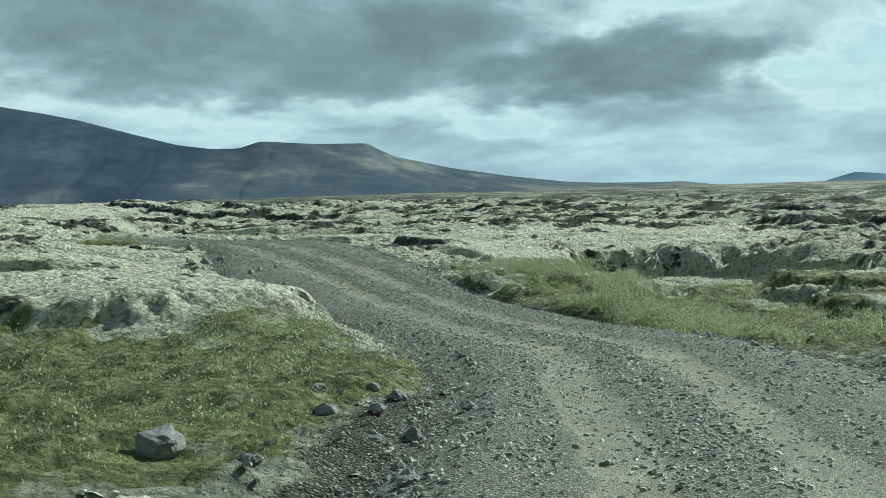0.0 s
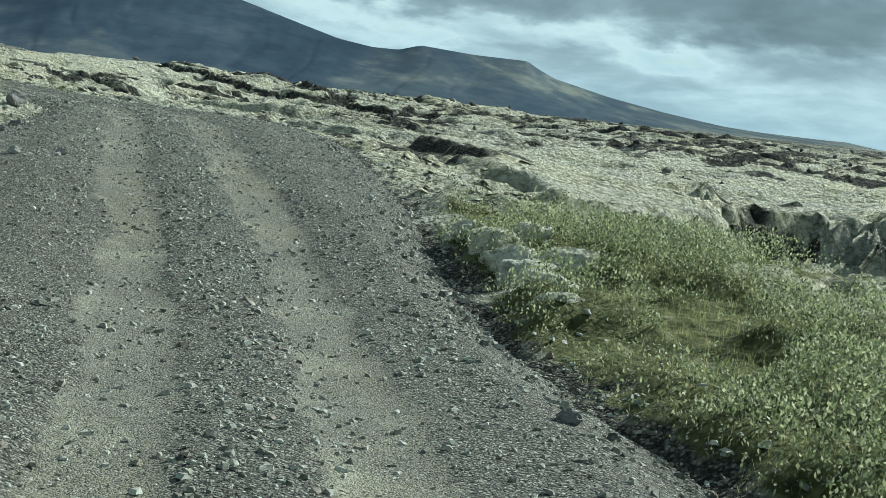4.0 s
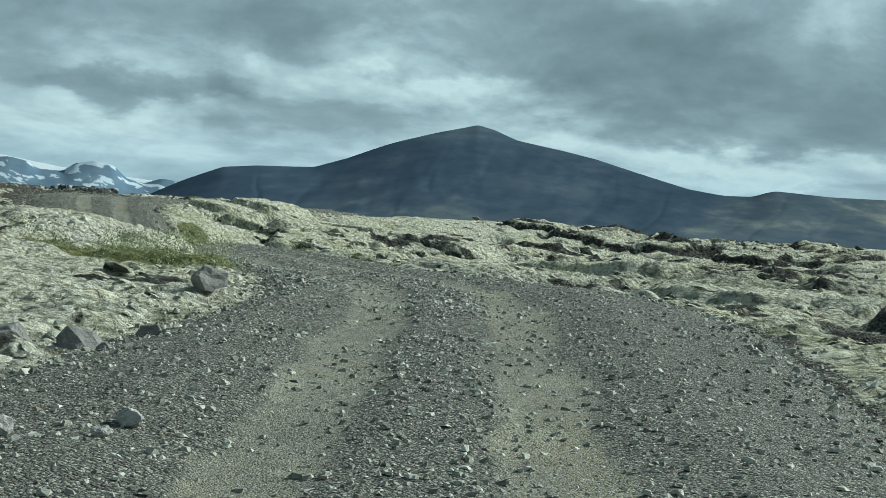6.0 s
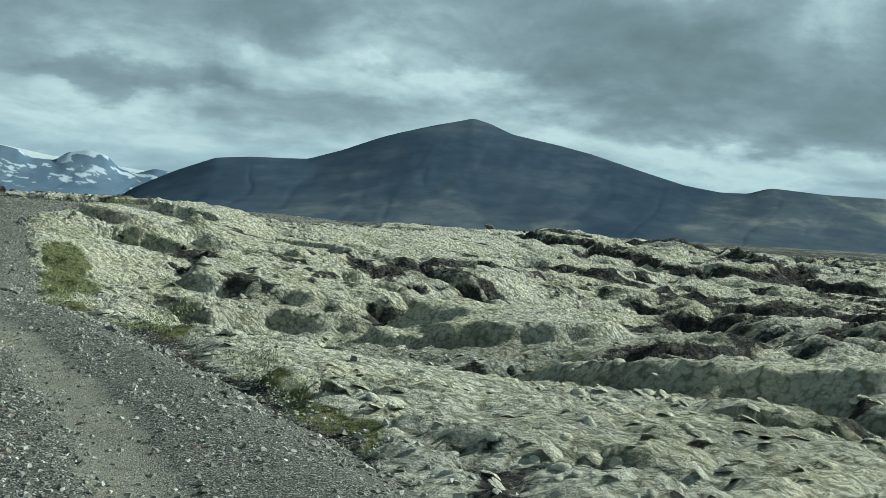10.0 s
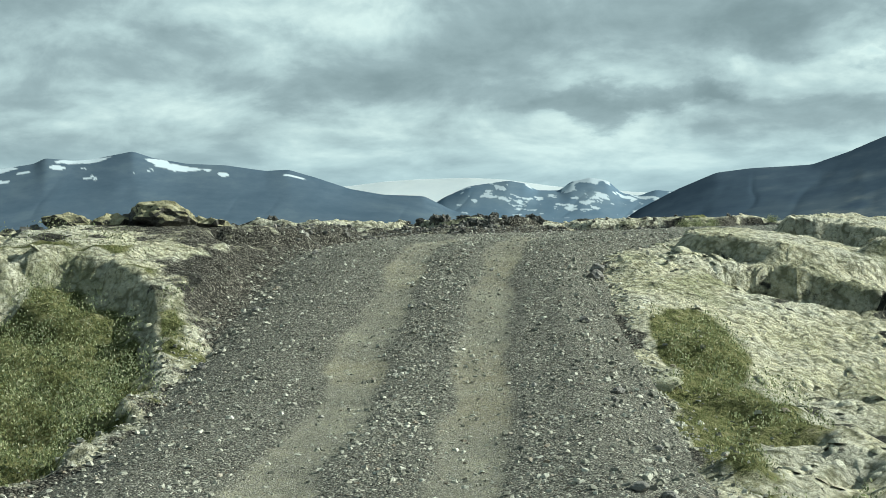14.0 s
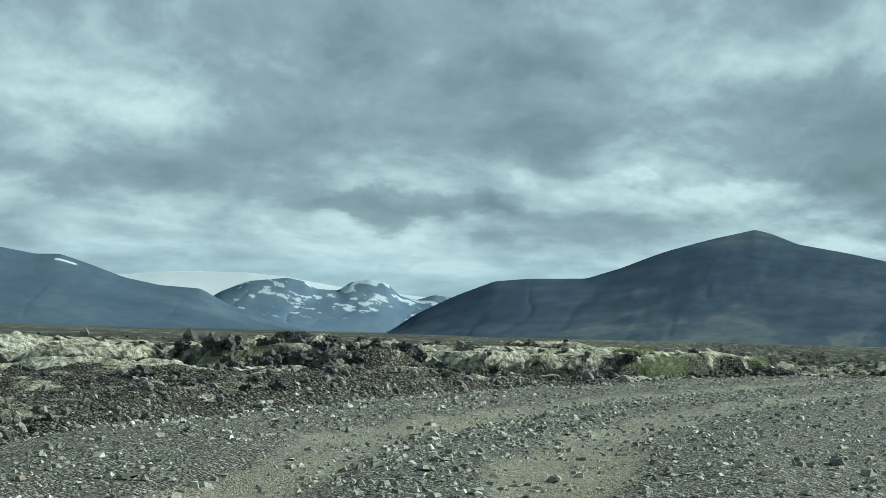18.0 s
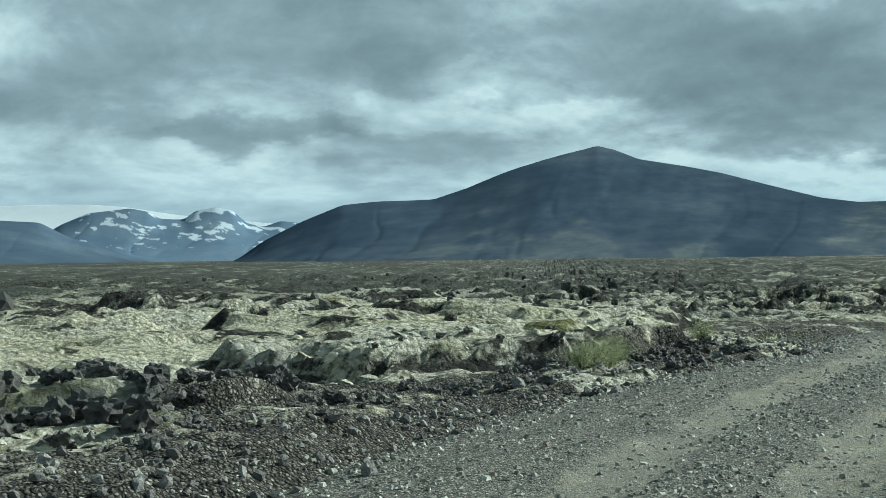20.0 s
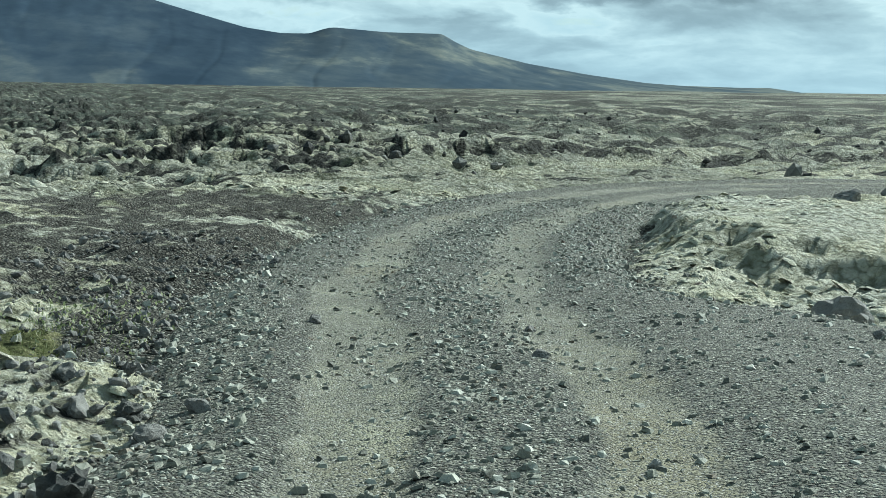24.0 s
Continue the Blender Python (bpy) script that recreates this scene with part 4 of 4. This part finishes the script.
NEAR = int(np.argmin(np.hypot(FINE[:, 0] - 1.0, FINE[:, 1] - 6)))
FARK = int(np.argmin(np.hypot(FINE[:, 0] + 47.4, FINE[:, 1] - 141)))
for name, count, seed, low, more, shape, label in (("gravel", 82000, 5, 0.014, 0.03, (PEBBLE_V, PEBBLE_F), "loose grey and rusty gravel lying on the track"),
                                                   ("fine_gravel", 45000, 7, 0.009, 0.012, (CHIP_V, CHIP_F), "small grey chips of gravel on the track")):
    px, py, pz, r = on_track(count, seed, NEAR, FARK, loose)
    heap = fbm(px * 1.3, py * 1.3, 19, 3) + 0.35 * (r.rand(len(px)) - 0.3) > -0.26
    px, py, pz = px[heap], py[heap], pz[heap]
    scatter(name, px, py, pz, low + more * r.rand(len(px)) ** 2.2, GRAVEL, seed + 1, label, "gravel", 0.62, shape)


# ---- rocks: a few shapes, each lying in many places ----
def rock_shape(seed, rugged=0.35, flat=0.7, level=3):
    bm = bmesh.new()
    bmesh.ops.create_icosphere(bm, subdivisions=level, radius=1.0)
    r = random.Random(seed)
    cuts = [(Vector((r.uniform(-1, 1), r.uniform(-1, 1), r.uniform(-0.4, 1))).normalized(), r.uniform(0.5, 0.85)) for _ in range(11)]
    for v in bm.verts:
        for n, d in cuts:
            over = v.co.dot(n) - d
            if over > 0:
                v.co -= n * over * 0.92
        v.co += v.co.normalized() * rugged * 0.5 * noise.fractal(v.co * 1.7 + Vector((seed, 0, 0)), 1.0, 2.0, 4)
        v.co.z *= flat
    mesh = bpy.data.meshes.new("rock")
    bm.to_mesh(mesh)
    bm.free()
    return mesh


def dressed(shapes, mat):
    out = []
    for s in shapes:
        s = s.copy()
        s.materials.append(mat)
        out.append(s)
    return out


def make_mossy():
    m, t, shader = material("mossy_lava", 0.95)
    p = place(t)
    facing = node(t, "ShaderNodeSeparateXYZ")
    plug(t, facing.inputs[0], node(t, "ShaderNodeNewGeometry").outputs["Normal"])
    wool = ramp(t, noisy(t, p, 6.0, 6, 0.65), [(0.35, (0.13, 0.125, 0.07)), (0.55, (0.36, 0.34, 0.22)), (0.7, (0.5, 0.48, 0.36))])
    rock_ = ramp(t, noisy(t, p, 5.0, 8, 0.7), [(0.3, (0.02, 0.02, 0.02)), (0.6, (0.12, 0.115, 0.1)), (0.75, (0.3, 0.29, 0.25))])
    grown = op(t, "ADD", facing.outputs[2], op(t, "MULTIPLY", op(t, "SUBTRACT", noisy(t, p, 2.5, 5), 0.5), 1.4))
    t.links.new(mixed(t, ramp(t, grown, [(0.15, 0.0), (0.4, 1.0)]), rock_, wool), shader.inputs["Base Color"])
    bumped(t, shader, noisy(t, p, 12.0, 8, 0.7), 1.0, 0.08)
    return m


SHAPES = [rock_shape(k, 0.3 + 0.05 * k, 0.62 + 0.05 * (k % 4)) for k in range(7)]
def crag_shape(seed):
    """A clinkery lump of lava: many small spines and pits."""
    bm = bmesh.new()
    bmesh.ops.create_icosphere(bm, subdivisions=3, radius=1.0)
    for v in bm.verts:
        p = v.co + Vector((seed * 2.7, 0, 0))
        v.co *= 0.75 + 0.6 * noise.noise(p * 1.3) + 0.5 * abs(noise.noise(p * 2.9)) + 0.28 * noise.noise(p * 6.3) + 0.14 * noise.noise(p * 13)
        v.co.z *= 0.85
    mesh = bpy.data.meshes.new("crag")
    bm.to_mesh(mesh)
    bm.free()
    return mesh


SPIKES = [crag_shape(20 + k) for k in range(6)]

def moss_shape(seed):
    """A rounded boulder of many soft lobes."""
    bm = bmesh.new()
    bmesh.ops.create_icosphere(bm, subdivisions=4, radius=1.0)
    for v in bm.verts:
        p = v.co + Vector((seed * 3.1, 0, 0))
        v.co *= 1 + 0.35 * abs(noise.noise(p * 1.5)) + 0.22 * abs(noise.noise(p * 3.6)) + 0.07 * noise.noise(p * 9) - 0.2
        v.co.z *= 0.72
    mesh = bpy.data.meshes.new("moss")
    bm.to_mesh(mesh)
    bm.free()
    return mesh


WOOLLY = dressed([moss_shape(k) for k in range(5)], MOSS)
for mesh in WOOLLY:
    mesh.polygons.foreach_set("use_smooth", np.ones(len(mesh.polygons), bool))
LUMP = bmesh.new()
bmesh.ops.create_icosphere(LUMP, subdivisions=2, radius=1.0)
bmesh.ops.delete(LUMP, geom=[v for v in LUMP.verts if v.co.z < -0.5], context="VERTS")
LUMP.verts.index_update()
LUMP_V = np.array([v.co[:] for v in LUMP.verts])
LUMP_F = np.array([[v.index for v in f.verts] for f in LUMP.faces], np.int32)
LUMP.free()
PALE = dressed(SHAPES, make_stone("pale_basalt", (0.14, 0.138, 0.13), (0.32, 0.31, 0.29), (0.55, 0.54, 0.5), 0.02, 8.0))
GREY, BLACK, MOSSY = dressed(SHAPES, BOULDER), dressed(SPIKES, LAVA), dressed(SPIKES[:3] + [rock_shape(40 + k, 0.5, 0.8, 4) for k in range(2)], make_mossy())


def lay(kinds, name, label, category, x, y, size, group="", rise=0.25, seed=0, tall=1.0):
    r = random.Random(int(x * 311 + y * 173 + seed))
    ob = new(name, r.choice(kinds))
    z = top(x, y)
    size *= 0.6
    ob.matrix_world = pose(x, y, z + size * rise, r.uniform(-15, 15), r.uniform(-15, 15), r.uniform(0, 360)) @ Matrix.Diagonal(
        (size * r.uniform(0.85, 1.2), size * r.uniform(0.8, 1.05), size * r.uniform(0.85, 1.1) * tall, 1))
    return tagged(ob, label, category, group)


for kinds, x, y, z, wide_, tall, label in ((MOSSY[3:], -49.5, 89.35, 2.32, 0.8, 0.72, "broad lava block capped with yellow moss"), (MOSSY[3:], -50.5, 87.75, 2.15, 0.72, 0.62, "low lava block capped with yellow moss"),
                                          (MOSSY[:3], -50.1, 88.35, 2.15, 0.42, 0.58, "upright grey lava between mossy blocks"), (BLACK, -49.9, 88.75, 2.2, 0.36, 0.5, "upright dark lava between mossy blocks"),
                                          (BLACK, -50.8, 87.0, 2.05, 0.42, 0.36, "dark jagged block at the end of the outcrop"), (MOSSY[:3], -49.1, 90.1, 2.1, 0.45, 0.45, "low mossy block at the end of the outcrop")):
    r = random.Random(int(x * 311 + y * 173))
    ob = new("outcrop", r.choice(kinds))
    ob.matrix_world = pose(x, y, z - 0.1, r.uniform(-8, 8), r.uniform(-8, 8), r.uniform(0, 360)) @ Matrix.Diagonal((wide_, wide_ * 0.92, tall * 0.66, 1))
    tagged(ob, label, "rock", "outcrop above the track")
for x, y, s in ((-10.3, 47.6, 0.3), (-10.75, 47.2, 0.26), (-9.9, 48.1, 0.16), (-11.8, 52.0, 0.3), (-1.9, 14.4, 0.2), (-1.2, 15.4, 0.17), (-1.35, 14.2, 0.15),
                (-0.9, 13.0, 0.14), (-1.2, 12.3, 0.16), (-2.9, 11.4, 0.28), (-0.75, 10.3, 0.17), (-0.4, 14.6, 0.13), (-1.6, 16.3, 0.14), (-2.2, 16.0, 0.13),
                (-0.9, 11.4, 0.1), (-2.0, 10.6, 0.12), (-45.2, 124.7, 0.55), (-41.1, 144.5, 0.75), (-39.0, 148.5, 0.6), (-49.9, 121.2, 0.13), (-50.1, 117.5, 0.2),
                (-50.0, 118.1, 0.16), (-50.7, 118.0, 0.2), (-51.0, 118.6, 0.18), (-48.1, 119.9, 0.12), (-48.2, 121.4, 0.1), (-40.5, 91.9, 0.24), (-40.1, 91.3, 0.2),
                (-51.9, 110.0, 0.3), (-52.1, 109.5, 0.2), (-51.75, 109.4, 0.16), (-51.9, 113.4, 0.24), (-50.5, 108.9, 0.17), (-24.1, 84.3, 0.3), (-7.9, 43.0, 0.16), (-6.4, 40.2, 0.14)):
    lay(GREY, "boulder", "angular grey basalt boulder half sunk beside the gravel track", "rock", x, y, s * (1.0 if y > 100 else 1.4), "boulders by the track")
for x, y, s in ((-7.3, 44.2, 0.17), (-7.75, 43.6, 0.18), (-7.2, 43.8, 0.1), (-2.75, 39.5, 0.08), (-3.0, 39.4, 0.06), (-37.2, 82.6, 0.06), (-40.7, 87.5, 0.09), (-40.5, 87.6, 0.07),
                (-41.8, 90.6, 0.07), (-38.1, 84.6, 0.05), (-36.2, 85.0, 0.06), (-48.6, 116.0, 0.08), (-47.5, 117.2, 0.07)):
    lay(PALE, "stone", "pale grey stone lying loose on the gravel track", "stone", x, y, s, "stones on the track", 0.4)
sx, sy, _, sr = on_track(90, 44, NEAR, FARK, lambda r, k: np.where(r.rand(len(k)) < 0.6, -FINE[k, 3], FINE[k, 4]) * (0.8 + 0.25 * r.rand(len(k))))
for x, y, s in zip(sx, sy, 0.06 + 0.11 * sr.rand(90) ** 2):
    lay(GREY, "stone", "angular grey stone lying on the loose gravel shoulder", "stone", float(x), float(y), float(s), "stones on the shoulders", 0.35)
r = random.Random(8)
for cx, cy, rx, ry, n, low, high in ((-53.9, 102.9, 1.2, 0.8, 18, 0.22, 0.42), (-52.9, 105.2, 0.9, 1.8, 14, 0.14, 0.28), (-53.2, 113.0, 0.35, 1.6, 14, 0.12, 0.26), (-52.3, 117.0, 0.5, 1.4, 12, 0.12, 0.24), (-54.2, 103.3, 1.3, 1.8, 44, 0.09, 0.24), (-53.6, 105.4, 1.4, 1.8, 34, 0.06, 0.16), (-54.6, 109.2, 1.4, 1.8, 20, 0.06, 0.15), (-54.2, 114.0, 1.6, 2.6, 12, 0.08, 0.18),
                                     (-51.5, 116.2, 1.1, 2.0, 36, 0.09, 0.24), (-52.2, 109.6, 1.0, 2.2, 30, 0.07, 0.18), (-52.5, 99.5, 2.0, 1.5, 12, 0.08, 0.2), (-56.0, 110.5, 1.5, 2.0, 8, 0.07, 0.15),
                                     (-51.0, 93.5, 2.0, 2.0, 14, 0.05, 0.12), (-60.0, 97.0, 4.0, 3.0, 16, 0.12, 0.3), (-62.0, 125.0, 4.0, 5.0, 14, 0.12, 0.32)):
    for _ in range(n):
        lay(BLACK, "lava_rock", "jagged black lava rock among pale moss", "rock", cx + r.gauss(0, 0.6) * rx, cy + r.gauss(0, 0.6) * ry, r.uniform(low, high), "lava rocks at the crest", 0.3)

CREST = int(np.argmin(np.hypot(FINE[:, 0] + 44.4, FINE[:, 1] - 93)))
# loose blocks of lava all over the field
rr = np.random.RandomState(14)
bx, by = -25 + rr.randn(26000) * 38, 85 + rr.randn(26000) * 48
side, tz, half, _ = by_track(bx, by)
bz, bt, bb, bl, _ = ground(bx, by)
keep = (np.abs(side) > half + 7.0 + 5.0 * rr.rand(len(bx))) & (bl * rr.rand(len(bx)) > 0.4) & (bt < 0.3)
size = 0.03 + 0.14 * rr.rand(len(bx)) ** 3
scatter("lava_blocks", bx[keep], by[keep], bz[keep] + 0.3 * size[keep], size[keep], LAVA, 15, "black lava blocks strewn over the moss field", "lava", 0.9, (KNOB_V, KNOB_F))
# dark knots of lava standing up along the skyline
far = np.random.RandomState(77)
turn_, dist_ = far.uniform(-0.45, 1.15, 7000), 60 + 190 * far.rand(7000) ** 1.2
fx, fy = -40 - np.sin(turn_) * dist_, 70 + np.cos(turn_) * dist_
side, _, half, _ = by_track(fx, fy)
keep = (fbm(fx * 0.11, fy * 0.11, 171, 3) + 0.4 * fbm(fx * 0.5, fy * 0.5, 172, 2) > 0.24) & (np.abs(side) > half + 5)
fx, fy = fx[keep], fy[keep]
fs = 0.06 + 0.3 * far.rand(len(fx)) ** 2.5
scatter("skyline_lava", fx, fy, ground(fx, fy)[0] + 0.35 * fs, fs, LAVA, 78, "dark knots of lava standing out of the distant moss", "lava", 1.0, (KNOB_V, KNOB_F))
# dark rubble on the bank beside the crest
kx, ky, kz, kr = on_track(5000, 26, CREST, CREST + int(34 / 0.17), lambda r, k: -(FINE[k, 3] + 2.6 * r.rand(len(k)) ** 1.5))
ks = 0.014 + 0.05 * kr.rand(len(kx)) ** 4
scatter("bank_rubble", kx, ky, ground(kx, ky)[0] + 0.3 * ks, ks, BOULDER, 16, "dark rubble on the bank between cushions of moss", "rubble", 0.85, (KNOB_V, KNOB_F))
# coarse stones spilled over both verges
kx, ky, kz, kr = on_track(9000, 21, NEAR, FARK, lambda r, k: np.where(r.rand(len(k)) < 0.5, -(FINE[k, 3] - 0.3 + 0.9 * np.abs(r.randn(len(k)))), FINE[k, 4] - 0.3 + 0.9 * np.abs(r.randn(len(k)))))
ks = 0.016 + 0.045 * kr.rand(len(kx)) ** 3
scatter("verge_stones", kx, ky, kz + 0.15 * ks, ks, GRAVEL, 22, "coarse grey stones spilled along the verges", "gravel", 0.75, (PEBBLE_V, PEBBLE_F))

# soft cushions of moss swell over the rock on both sides
for name, count, seed, low, more, shape, label in (("moss_cushions", 52000, 61, 0.05, 0.09, (DOME_V, DOME_F), "small woolly cushions of pale moss"),
                                                   ("moss_hummocks", 700, 63, 0.12, 0.2, (LUMP_V, LUMP_F), "round woolly hummocks of pale green moss")):
    cx, cy, cz, cr = on_track(count, seed, NEAR, FARK, lambda r, k: np.where(r.rand(len(k)) < 0.5, -1, 1) * (np.where(r.rand(len(k)) < 0.5, FINE[k, 3], FINE[k, 4]) + 0.4 + 10 * r.rand(len(k)) ** 1.5))
    side, _, half, _ = by_track(cx, cy)
    cz, cturf, cbare, clava, cthin = ground(cx, cy)
    keep = (np.abs(side) > half + 0.55) & (cturf < 0.15) & (cbare < 0.3) & (clava < 0.7) & (fbm(cx * 0.6, cy * 0.6, 67, 3) + 0.7 * (cr.rand(count) - 0.5) > (-0.3 if low < 0.1 else 0.05))
    keep &= (cthin > -0.3) | ((low < 0.1) & (cr.rand(count) < 0.5))
    cx, cy, cz = cx[keep], cy[keep], cz[keep]
    cs = low + more * cr.rand(len(cx)) ** 2
    lean = [(ground(cx + dx, cy + dy)[0] - cz) / 0.1 for dx, dy in ((0.1, 0), (0, 0.1))]
    flat_ = np.hypot(*lean) < 0.9
    lean = [g[flat_] for g in lean]
    scatter(name, cx[flat_], cy[flat_], cz[flat_] - 0.1 * cs[flat_], cs[flat_], MOSS, seed + 1, label, "moss", 0.36, shape, True, 0.25, lean)
for x, y, s in ((-1.3, 42.6, 0.3), (-1.0, 42.2, 0.42), (-0.75, 41.8, 0.5), (-0.5, 41.2, 0.62), (-0.25, 41.5, 0.5), (-0.3, 40.6, 0.55), (-0.05, 40.1, 0.6), (0.1, 39.6, 0.55), (0.3, 40.6, 0.5), (-1.5, 43.2, 0.3), (0.25, 39.0, 0.5), (-0.6, 42.5, 0.4), (0.4, 38.3, 0.55)):
    lay(WOOLLY, "moss_boulder", "rounded boulder wrapped in pale woolly moss", "moss", x, y, s * 1.1, "mossy boulders beside the track", -0.2, tall=0.85)


# ---- plants ----
def make_leaf(name, stops):
    m, t, shader = material(name, 0.6)
    own = node(t, "ShaderNodeNewGeometry").outputs["Random Per Island"]
    colour = ramp(t, own, stops)
    t.links.new(colour, shader.inputs["Base Color"])
    # light passes through thin leaves
    glow, mix, out = node(t, "ShaderNodeBsdfTranslucent"), node(t, "ShaderNodeMixShader"), node(t, "ShaderNodeOutputMaterial")
    t.links.new(colour, glow.inputs[0])
    mix.inputs[0].default_value = 0.45
    t.links.new(shader.outputs[0], mix.inputs[1])
    t.links.new(glow.outputs[0], mix.inputs[2])
    t.links.new(mix.outputs[0], out.inputs[0])
    out.is_active_output = True
    return m


LEAF = make_leaf("shrub_leaves", [(0.0, (0.07, 0.09, 0.045)), (0.4, (0.21, 0.25, 0.125)), (0.8, (0.4, 0.44, 0.24)), (1.0, (0.62, 0.61, 0.43))])
BLADE = make_leaf("grass_blades", [(0.0, (0.08, 0.11, 0.035)), (0.5, (0.2, 0.23, 0.08)), (0.85, (0.42, 0.4, 0.2)), (1.0, (0.58, 0.52, 0.33))])


def tufts(name, x, y, z, long, wide, lean, mat, seed, label, category):
    """Leaves or blades as thin pointed faces, each its own island, in one mesh."""
    r = np.random.RandomState(seed)
    n = len(x)
    a, b = r.rand(n) * 6.283, r.rand(n) * lean
    stem = np.stack([np.cos(a) * np.sin(b), np.sin(a) * np.sin(b), np.cos(b)], -1) * long[:, None]
    c = a + 1.57 + r.randn(n) * 0.6
    flat = np.stack([np.cos(c), np.sin(c), r.randn(n) * 0.3], -1) * wide[:, None]
    root = np.stack([x, y, z], -1)
    v = np.stack([root, root + 0.5 * stem + 0.5 * flat, root + stem, root + 0.5 * stem - 0.5 * flat], 1)
    mesh = bpy.data.meshes.new(name)
    mesh.vertices.add(n * 4)
    mesh.vertices.foreach_set("co", v.astype(np.float32).ravel())
    mesh.loops.add(n * 4)
    mesh.loops.foreach_set("vertex_index", np.arange(n * 4, dtype=np.int32))
    mesh.polygons.add(n)
    mesh.polygons.foreach_set("loop_start", np.arange(0, n * 4, 4, dtype=np.int32))
    mesh.update(calc_edges=True)
    mesh.materials.append(mat)
    return tagged(new(name, mesh), label, category, kind="stuff")


def green_spots(n, seed, rows, limit=0.45):
    r = np.random.RandomState(seed)
    area = np.array([w[2] * w[3] * (4 if w[2] * w[3] < 14 else 1) for w in rows])
    k = r.choice(len(rows), n, p=area / area.sum())
    w = np.array(rows)[k]
    d, a = np.sqrt(r.rand(n)) * 1.2, r.rand(n) * 6.283
    u, v = w[:, 2] * d * np.cos(a), w[:, 3] * d * np.sin(a)
    c, s = np.cos(np.radians(w[:, 4])), np.sin(np.radians(w[:, 4]))
    x, y = w[:, 0] + u * c - v * s, w[:, 1] + u * s + v * c
    z, turf, _, _, _ = ground(x, y)
    side, _, half, _ = by_track(x, y)
    keep = (turf > limit * (0.5 + r.rand(n))) & (np.abs(side) > half + 0.05)
    return x[keep], y[keep], z[keep], r


NEAR_GREEN = [GREENS[k] for k in (0, 1, 2, 3, 4, 5, 6, 7, 9, 12, 13, 15, 16, 17, 18, 19, 20, 21, 22, 23, 24, 25, 26, 27)]
x, y, z, r = green_spots(330000, 31, NEAR_GREEN)
bush = np.clip(fbm(x * 1.1, y * 1.1, 131, 4) * 2.6 + 0.4, 0, 1)
keep = bush > 0.15
x, y, z, bush = x[keep], y[keep], z[keep], bush[keep]
tufts("low_shrubs", x, y, z + bush * 0.4 * r.rand(len(x)) ** 0.6, 0.022 + 0.026 * r.rand(len(x)), 0.014 + 0.015 * r.rand(len(x)), 1.3, LEAF, 32, "low green shrubs and leaves filling the hollows", "shrub")
x, y, z, r = green_spots(90000, 41, NEAR_GREEN)
tufts("grass", x, y, z - 0.02, 0.05 + 0.09 * r.rand(len(x)) ** 2, 0.003 + 0.003 * r.rand(len(x)), 0.8, BLADE, 42, "thin green and straw-coloured grass in the hollows", "grass")


def willow(x, y, tall, seed):
    """A small shrub: bare forked twigs and a loose crown of leaves."""
    r = random.Random(seed)
    base = new("willow_shrub")
    base.location = (x, y, top(x, y) - 0.03)
    tagged(base, "small green willow shrub growing among lava rocks", "shrub")
    twigs, tips = bmesh.new(), []
    for _ in range(16):
        a, lean = r.uniform(0, 6.28), r.uniform(0.2, 0.9)
        p, d = Vector((0, 0, 0)), Vector((math.cos(a) * lean, math.sin(a) * lean, 1)).normalized()
        for k in range(5):
            q = p + d * tall * 0.24
            w, e = 0.008 * (1 - k * 0.15), 0.008 * (0.85 - k * 0.15)
            ring = [twigs.verts.new(p + Vector((w * math.cos(i), w * math.sin(i), 0))) for i in (0, 2.1, 4.2)]
            ring += [twigs.verts.new(q + Vector((e * math.cos(i), e * math.sin(i), 0))) for i in (0, 2.1, 4.2)]
            for i in range(3):
                twigs.faces.new((ring[i], ring[(i + 1) % 3], ring[3 + (i + 1) % 3], ring[3 + i]))
            p, d = q, (d + Vector((r.uniform(-0.4, 0.4), r.uniform(-0.4, 0.4), r.uniform(-0.2, 0.2)))).normalized()
            tips += [p + Vector((r.gauss(0, 0.06), r.gauss(0, 0.06), r.gauss(0, 0.05))) for _ in range(34 if k else 6)]
    leaves = bmesh.new()
    for p in tips:
        d = Vector((r.gauss(0, 1), r.gauss(0, 1), r.gauss(0.4, 0.6))).normalized() * r.uniform(0.018, 0.03)
        s = d.cross(Vector((r.gauss(0, 1), r.gauss(0, 1), r.gauss(0, 1)))).normalized() * 0.007
        leaves.faces.new([leaves.verts.new(v) for v in (p, p + d * 0.5 + s, p + d, p + d * 0.5 - s)])
    for name, bm, mat in (("brushwood", twigs, LAVA), ("foliage", leaves, LEAF)):
        mesh = bpy.data.meshes.new(name)
        bm.to_mesh(mesh)
        bm.free()
        mesh.materials.append(mat)
        new(name, mesh).parent = base


for x, y, tall, seed in ((-52.5, 112.7, 0.34, 3), (-52.55, 113.3, 0.42, 4), (-52.6, 113.9, 0.36, 5), (-52.6, 114.6, 0.32, 6), (-52.3, 118.0, 0.3, 7)):
    willow(x, y, tall, seed)
